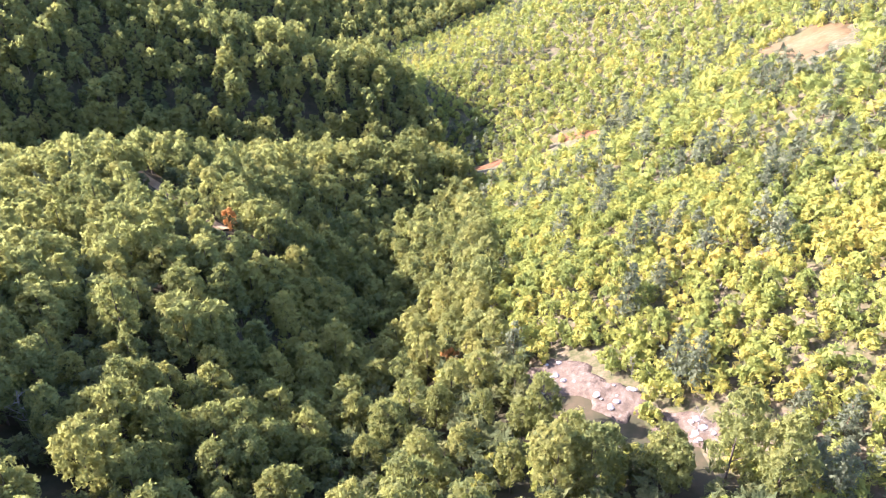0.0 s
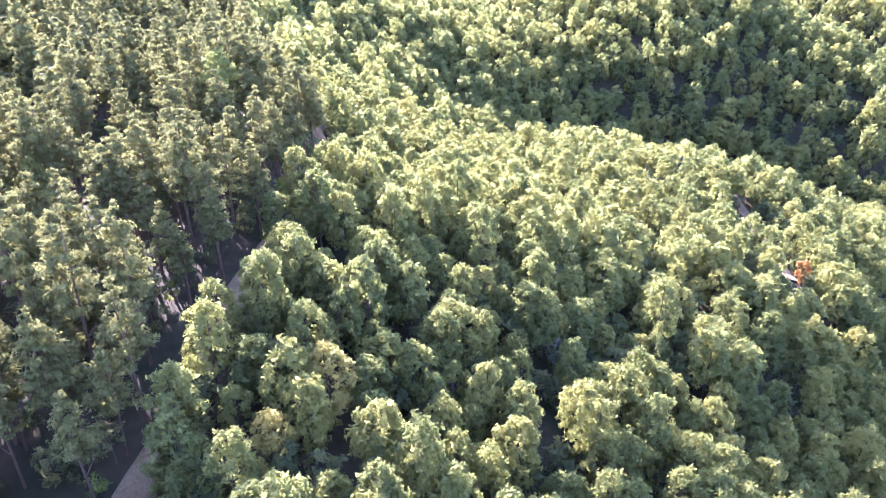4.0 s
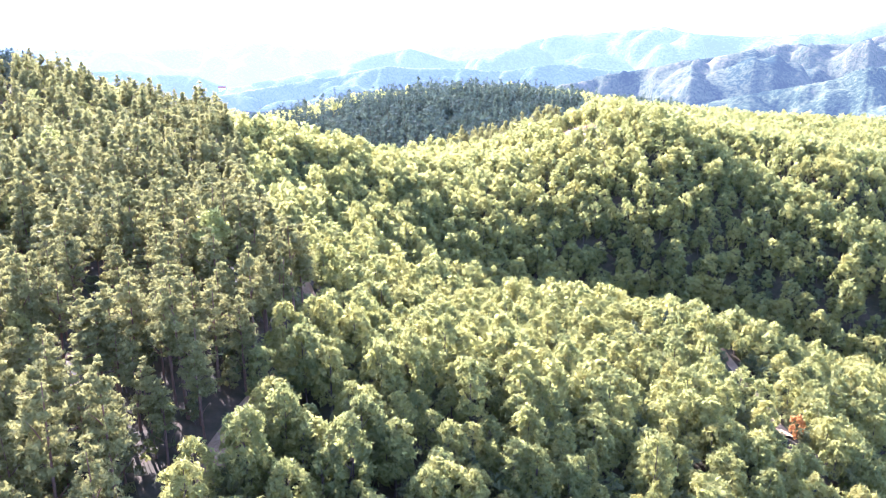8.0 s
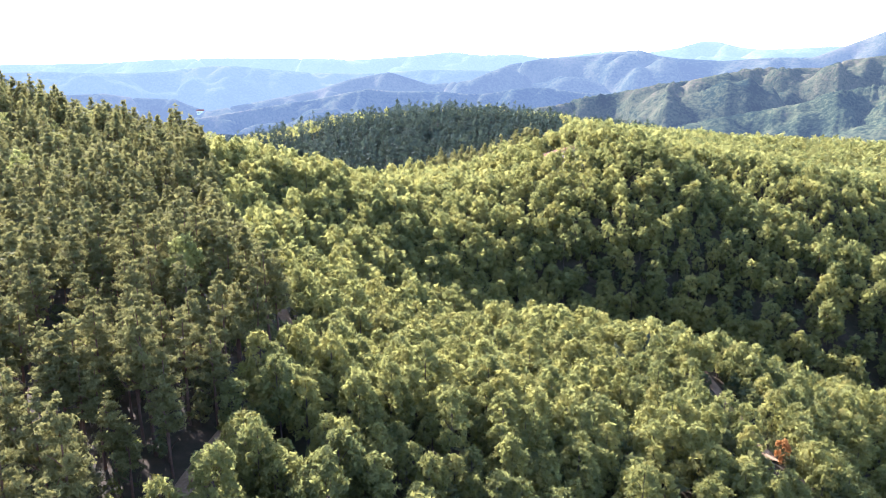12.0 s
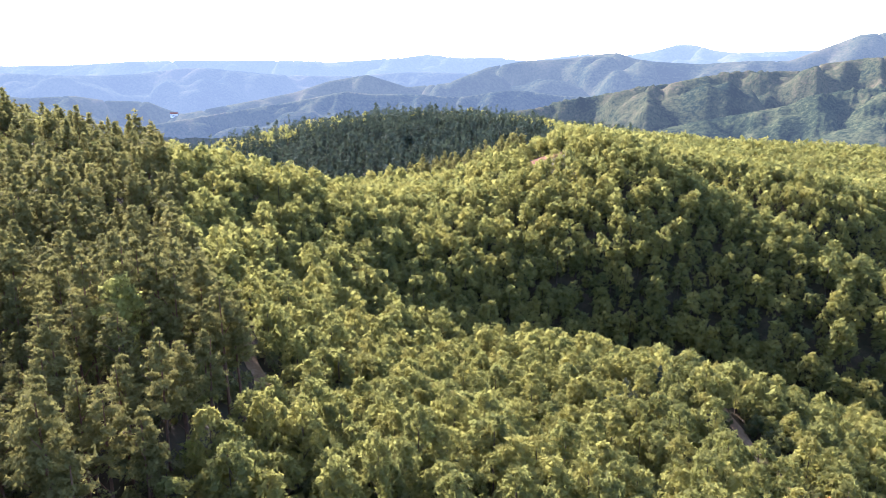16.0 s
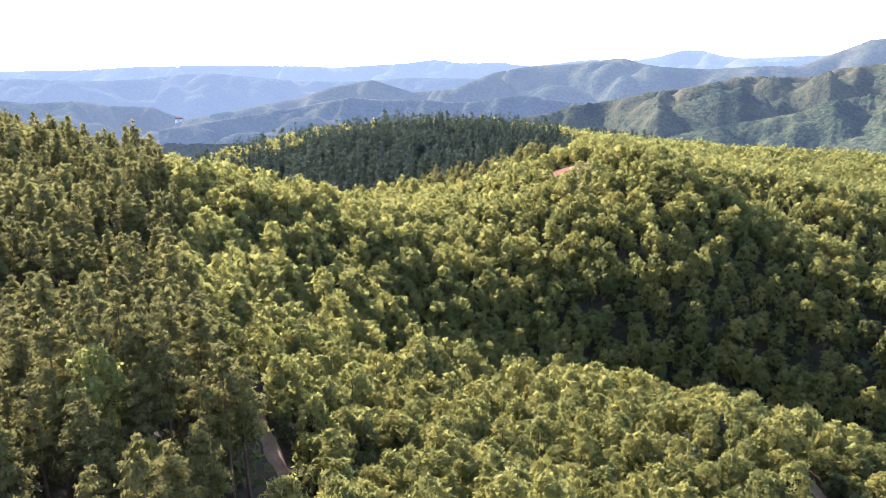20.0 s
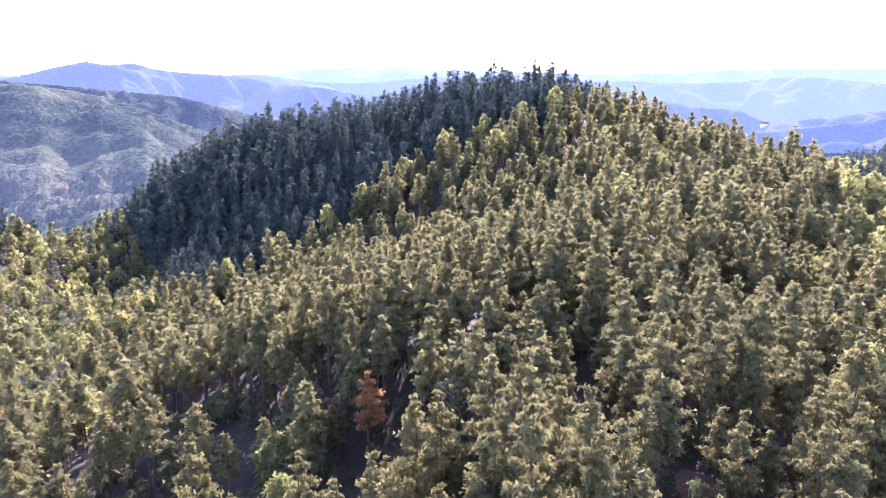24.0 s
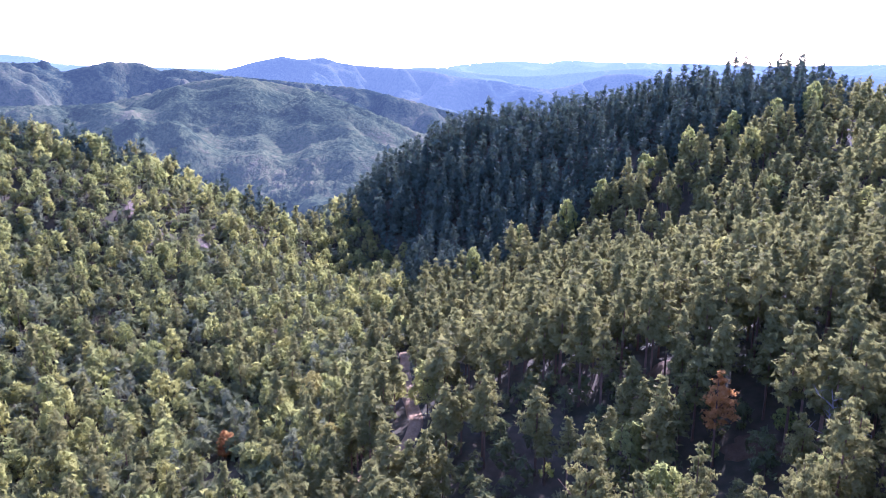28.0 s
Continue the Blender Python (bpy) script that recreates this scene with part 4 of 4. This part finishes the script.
for k in KINDS:
    for detail in ("fine", "near", "middle", "far"):
        xs = np.concatenate([q[1][q[3] == k] for q in rings if q[0] == detail])
        ys = np.concatenate([q[2][q[3] == k] for q in rings if q[0] == detail])
        if not len(xs):
            continue
        big = 1.08 if detail == "far" else 1.0
        sizes = plan_rng.uniform(0.64, 1.12, len(xs)) * big * np.where((zone(xs, ys) == 3) & (k in ("broadleaf", "pine")) & (np.hypot(xs + 45, ys - 30) < 345), 0.76, np.where((k == "pine") & (xs > -175) & (ys < 8), 1.08, np.where((ys < 215) & (xs > -150), 0.88, 1.03) if k == "broadleaf" else 1.0))
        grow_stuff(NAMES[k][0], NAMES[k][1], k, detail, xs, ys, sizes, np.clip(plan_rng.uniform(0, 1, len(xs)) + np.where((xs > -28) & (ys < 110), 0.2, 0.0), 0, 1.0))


# ---- dead wood and stones ----
DEAD_WOOD = solid_material("dead_wood", [(0.25, (0.12, 0.10, 0.085)), (0.75, (0.28, 0.245, 0.21))], 2.0)
STONE = solid_material("stone", [(0.25, (0.22, 0.19, 0.17)), (0.75, (0.45, 0.40, 0.36))], 1.5)


def ground_at(x, y):
    return float(height(np.array([float(x)]), np.array([float(y)]))[0])


def limb(start, way, length, thick, rng, sides=4):
    """A crooked branch as a tapered tube along any direction."""
    pts, p, d = [np.array(start, float)], np.array(start, float), np.array(way, float) / np.linalg.norm(way)
    for k in range(4):
        d = d + rng.normal(size=3) * 0.18
        d /= np.linalg.norm(d)
        p = p + d * length / 4
        pts.append(p)
    verts, faces = [], []
    side_a = np.cross(d, (0.3, 0.5, 0.81))
    side_a /= np.linalg.norm(side_a)
    side_b = np.cross(d, side_a)
    for k, q in enumerate(pts):
        r = thick * (1 - 0.8 * k / 4)
        for j in range(sides):
            w = 2 * np.pi * j / sides
            verts.append(q + r * (math.cos(w) * side_a + math.sin(w) * side_b))
    for k in range(4):
        for j in range(sides):
            a, b = k * sides + j, k * sides + (j + 1) % sides
            faces += [(a, b, b + sides), (a, b + sides, a + sides)]
    return np.array(verts), np.array(faces), pts


def dead_tree(x, y, tall, seed, label):
    """A leafless grey tree: trunk, boughs and twigs."""
    rng = np.random.default_rng(seed)
    base = new("dead_tree")
    base.empty_display_size = 0.5
    tv, tf, spine = limb((0, 0, -0.4), (0, 0, 1), tall, tall * 0.02, rng, 6)
    part("trunk", mesh_from("trunk", tv, tf, [DEAD_WOOD]), base)
    for k in range(9):
        f = 0.25 + 0.7 * k / 9
        i = min(3, int(f * 4))
        root = spine[i] + (spine[i + 1] - spine[i]) * (f * 4 - i)
        a = k * 2.4
        bv, bf, line = limb(root, (math.cos(a), math.sin(a), 0.8), tall * (0.5 - 0.35 * f), tall * 0.009, rng)
        pieces = [(bv, bf)]
        for m in range(7):
            q = line[1 + m % 4]
            wv, wf, _ = limb(q, rng.normal(size=3) + (0, 0, 0.6), tall * 0.13, tall * 0.004, rng, 3)
            pieces.append((wv, wf))
        part("bough", mesh_from("bough", *join(pieces), [DEAD_WOOD]), base)
    base.matrix_basis = Matrix.Translation((x, y, ground_at(x, y)))
    return tagged(base, label, "tree")


for k, (x, y, tall) in enumerate([(-47, 60, 7), (-50, 44, 7.5), (-33, 52, 6.5), (30, 62, 4.5), (25, 74, 4), (62, 100, 6), (-130, 10, 12)]):
    dead_tree(x, y, tall, 60 + k, "leafless grey dead tree on the slope")


def fallen_log(x, y, length, turn, seed):
    rng = np.random.default_rng(seed)
    dx, dy = math.cos(turn), math.sin(turn)
    z0, z1 = ground_at(x, y), ground_at(x + dx * length, y + dy * length)
    v, f, line = limb((0, 0, 0.12), (dx, dy, (z1 - z0) / length), length, 0.16, rng, 6)
    pieces = [(v, f)]
    for m in range(4):
        wv, wf, _ = limb(line[1 + m], rng.normal(size=3) + (0, 0, 0.5), 1.1, 0.04, rng, 3)
        pieces.append((wv, wf))
    ob = new("fallen_log", mesh_from("fallen_log", *join(pieces), [DEAD_WOOD]))
    ob.matrix_basis = Matrix.Translation((x, y, z0))
    return tagged(ob, "weathered grey fallen trunk lying in the scrub", "log", "fallen trunks of the sunny slope")


log_rng = np.random.default_rng(77)
for k in range(26):
    a, b = log_rng.uniform(0, 1, 2)
    fallen_log(18 + 60 * a, 62 + 62 * b, log_rng.uniform(2.5, 5.5), log_rng.uniform(0, 6.3), 200 + k)


def stone(x, y, size, seed):
    """An angular stone, half sunk."""
    rng = np.random.default_rng(seed)
    bm = bmesh.new()
    bmesh.ops.create_icosphere(bm, subdivisions=1, radius=size)
    for v in bm.verts:
        v.co = Vector((v.co.x * 1.2, v.co.y, v.co.z * 0.6)) * rng.uniform(0.75, 1.2)
    me = bpy.data.meshes.new("stone")
    bm.to_mesh(me)
    bm.free()
    me.materials.append(STONE)
    ob = new("stone", me)
    ob.matrix_basis = Matrix.Translation((x, y, ground_at(x, y) + 0.45 + size * 0.2))
    return tagged(ob, "pale angular stone on the dry stream bank", "stone", "stones of the stream bank")


for k in range(30):
    cx, cy, a, b = ((16, 78, 6, 4), (22, 71, 4, 2.2), (30, 63, 4, 1.8))[k % 3]
    w, q = log_rng.uniform(0, 6.3), math.sqrt(log_rng.uniform(0, 0.8))
    stone(cx + a * q * math.cos(w) * 0.8, cy + b * q * math.sin(w), log_rng.uniform(0.18, 0.5), 300 + k)

# ---- houses far off ----
PLASTER = solid_material("plaster", [(0.2, (0.70, 0.69, 0.67)), (0.8, (0.88, 0.87, 0.85))], 0.3, bump=0.05)
TILES = solid_material("roof_tiles", [(0.2, (0.22, 0.09, 0.06)), (0.8, (0.38, 0.17, 0.11))], 0.5)
GLASS = solid_material("dark_glass", [(0.2, (0.03, 0.035, 0.04)), (0.8, (0.06, 0.065, 0.07))], 0.5, roughness=0.2, bump=0.0)


def box(x0, y0, z0, x1, y1, z1):
    v = np.array([(x, y, z) for z in (z0, z1) for y in (y0, y1) for x in (x0, x1)], float)
    f = np.array([(0, 2, 3, 1), (4, 5, 7, 6), (0, 1, 5, 4), (2, 6, 7, 3), (0, 4, 6, 2), (1, 3, 7, 5)])
    return v, f


def range_place(bearing, dist):
    """A place on the distant hills."""
    b = radians(bearing)
    x, y = -math.sin(b) * dist, math.cos(b) * dist
    z = ground_at(x, y)
    for rx, ry, rz in RANGES:
        i = int(np.argmin((rx - x) ** 2 + (ry - y) ** 2))
        if math.hypot(rx[i] - x, ry[i] - y) < 60:
            z = max(z, float(rz[i]))
    return x, y, z


def far_house(bearing, dist, wide, deep, tall, flat, label, group):
    x, y, z = range_place(bearing, dist)
    base = new("house")
    base.empty_display_size = 2
    part("wall", mesh_from("wall", *box(-wide / 2, -deep / 2, -4, wide / 2, deep / 2, tall), [PLASTER]), base)
    if flat:
        part("roof", mesh_from("roof", *box(-wide / 2 - 0.4, -deep / 2 - 0.4, tall + 0.004, wide / 2 + 0.4, deep / 2 + 0.4, tall + 0.6), [STONE]), base)
    else:
        w, d, h = wide / 2 + 0.6, deep / 2 + 0.6, deep * 0.4
        v = np.array([(-w, -d, tall), (w, -d, tall), (w, d, tall), (-w, d, tall), (-w, 0, tall + h), (w, 0, tall + h)])
        f = np.array([(0, 1, 5), (0, 5, 4), (2, 3, 4), (2, 4, 5), (1, 2, 5), (3, 0, 4), (0, 2, 1), (0, 3, 2)])
        part("roof", mesh_from("roof", v, f, [TILES]), base)
    storeys = max(1, int(tall / 3))
    for s in range(storeys):
        for k in range(max(2, int(wide / 4))):
            cx = -wide / 2 + (k + 0.5) * wide / max(2, int(wide / 4))
            part("window", mesh_from("window", *box(cx - 0.7, -deep / 2 - 0.03, s * 3 + 1, cx + 0.7, -deep / 2 + 0.1, s * 3 + 2.4), [GLASS]), base)
    base.matrix_basis = Matrix.Translation((x, y, z)) @ Matrix.Rotation(radians(bearing), 4, "Z")
    return tagged(base, label, "house", group)


town_rng = np.random.default_rng(5)
for k in range(22):
    far_house(62.9 + 2.4 * town_rng.uniform(), 2560 + 180 * town_rng.uniform(), town_rng.uniform(14, 34), town_rng.uniform(10, 16), town_rng.uniform(6, 19), k % 3 > 0, "pale block of a town far down in the valley", "houses of the distant town")
for bearing, dist in ((127.3, 1500), (125.0, 1480), (124.6, 1500), (119.6, 1420), (126.4, 1440)):
    far_house(bearing, dist, 8, 6, 3.6, False, "white house with a tiled roof on the far hill", "houses of the far hill")
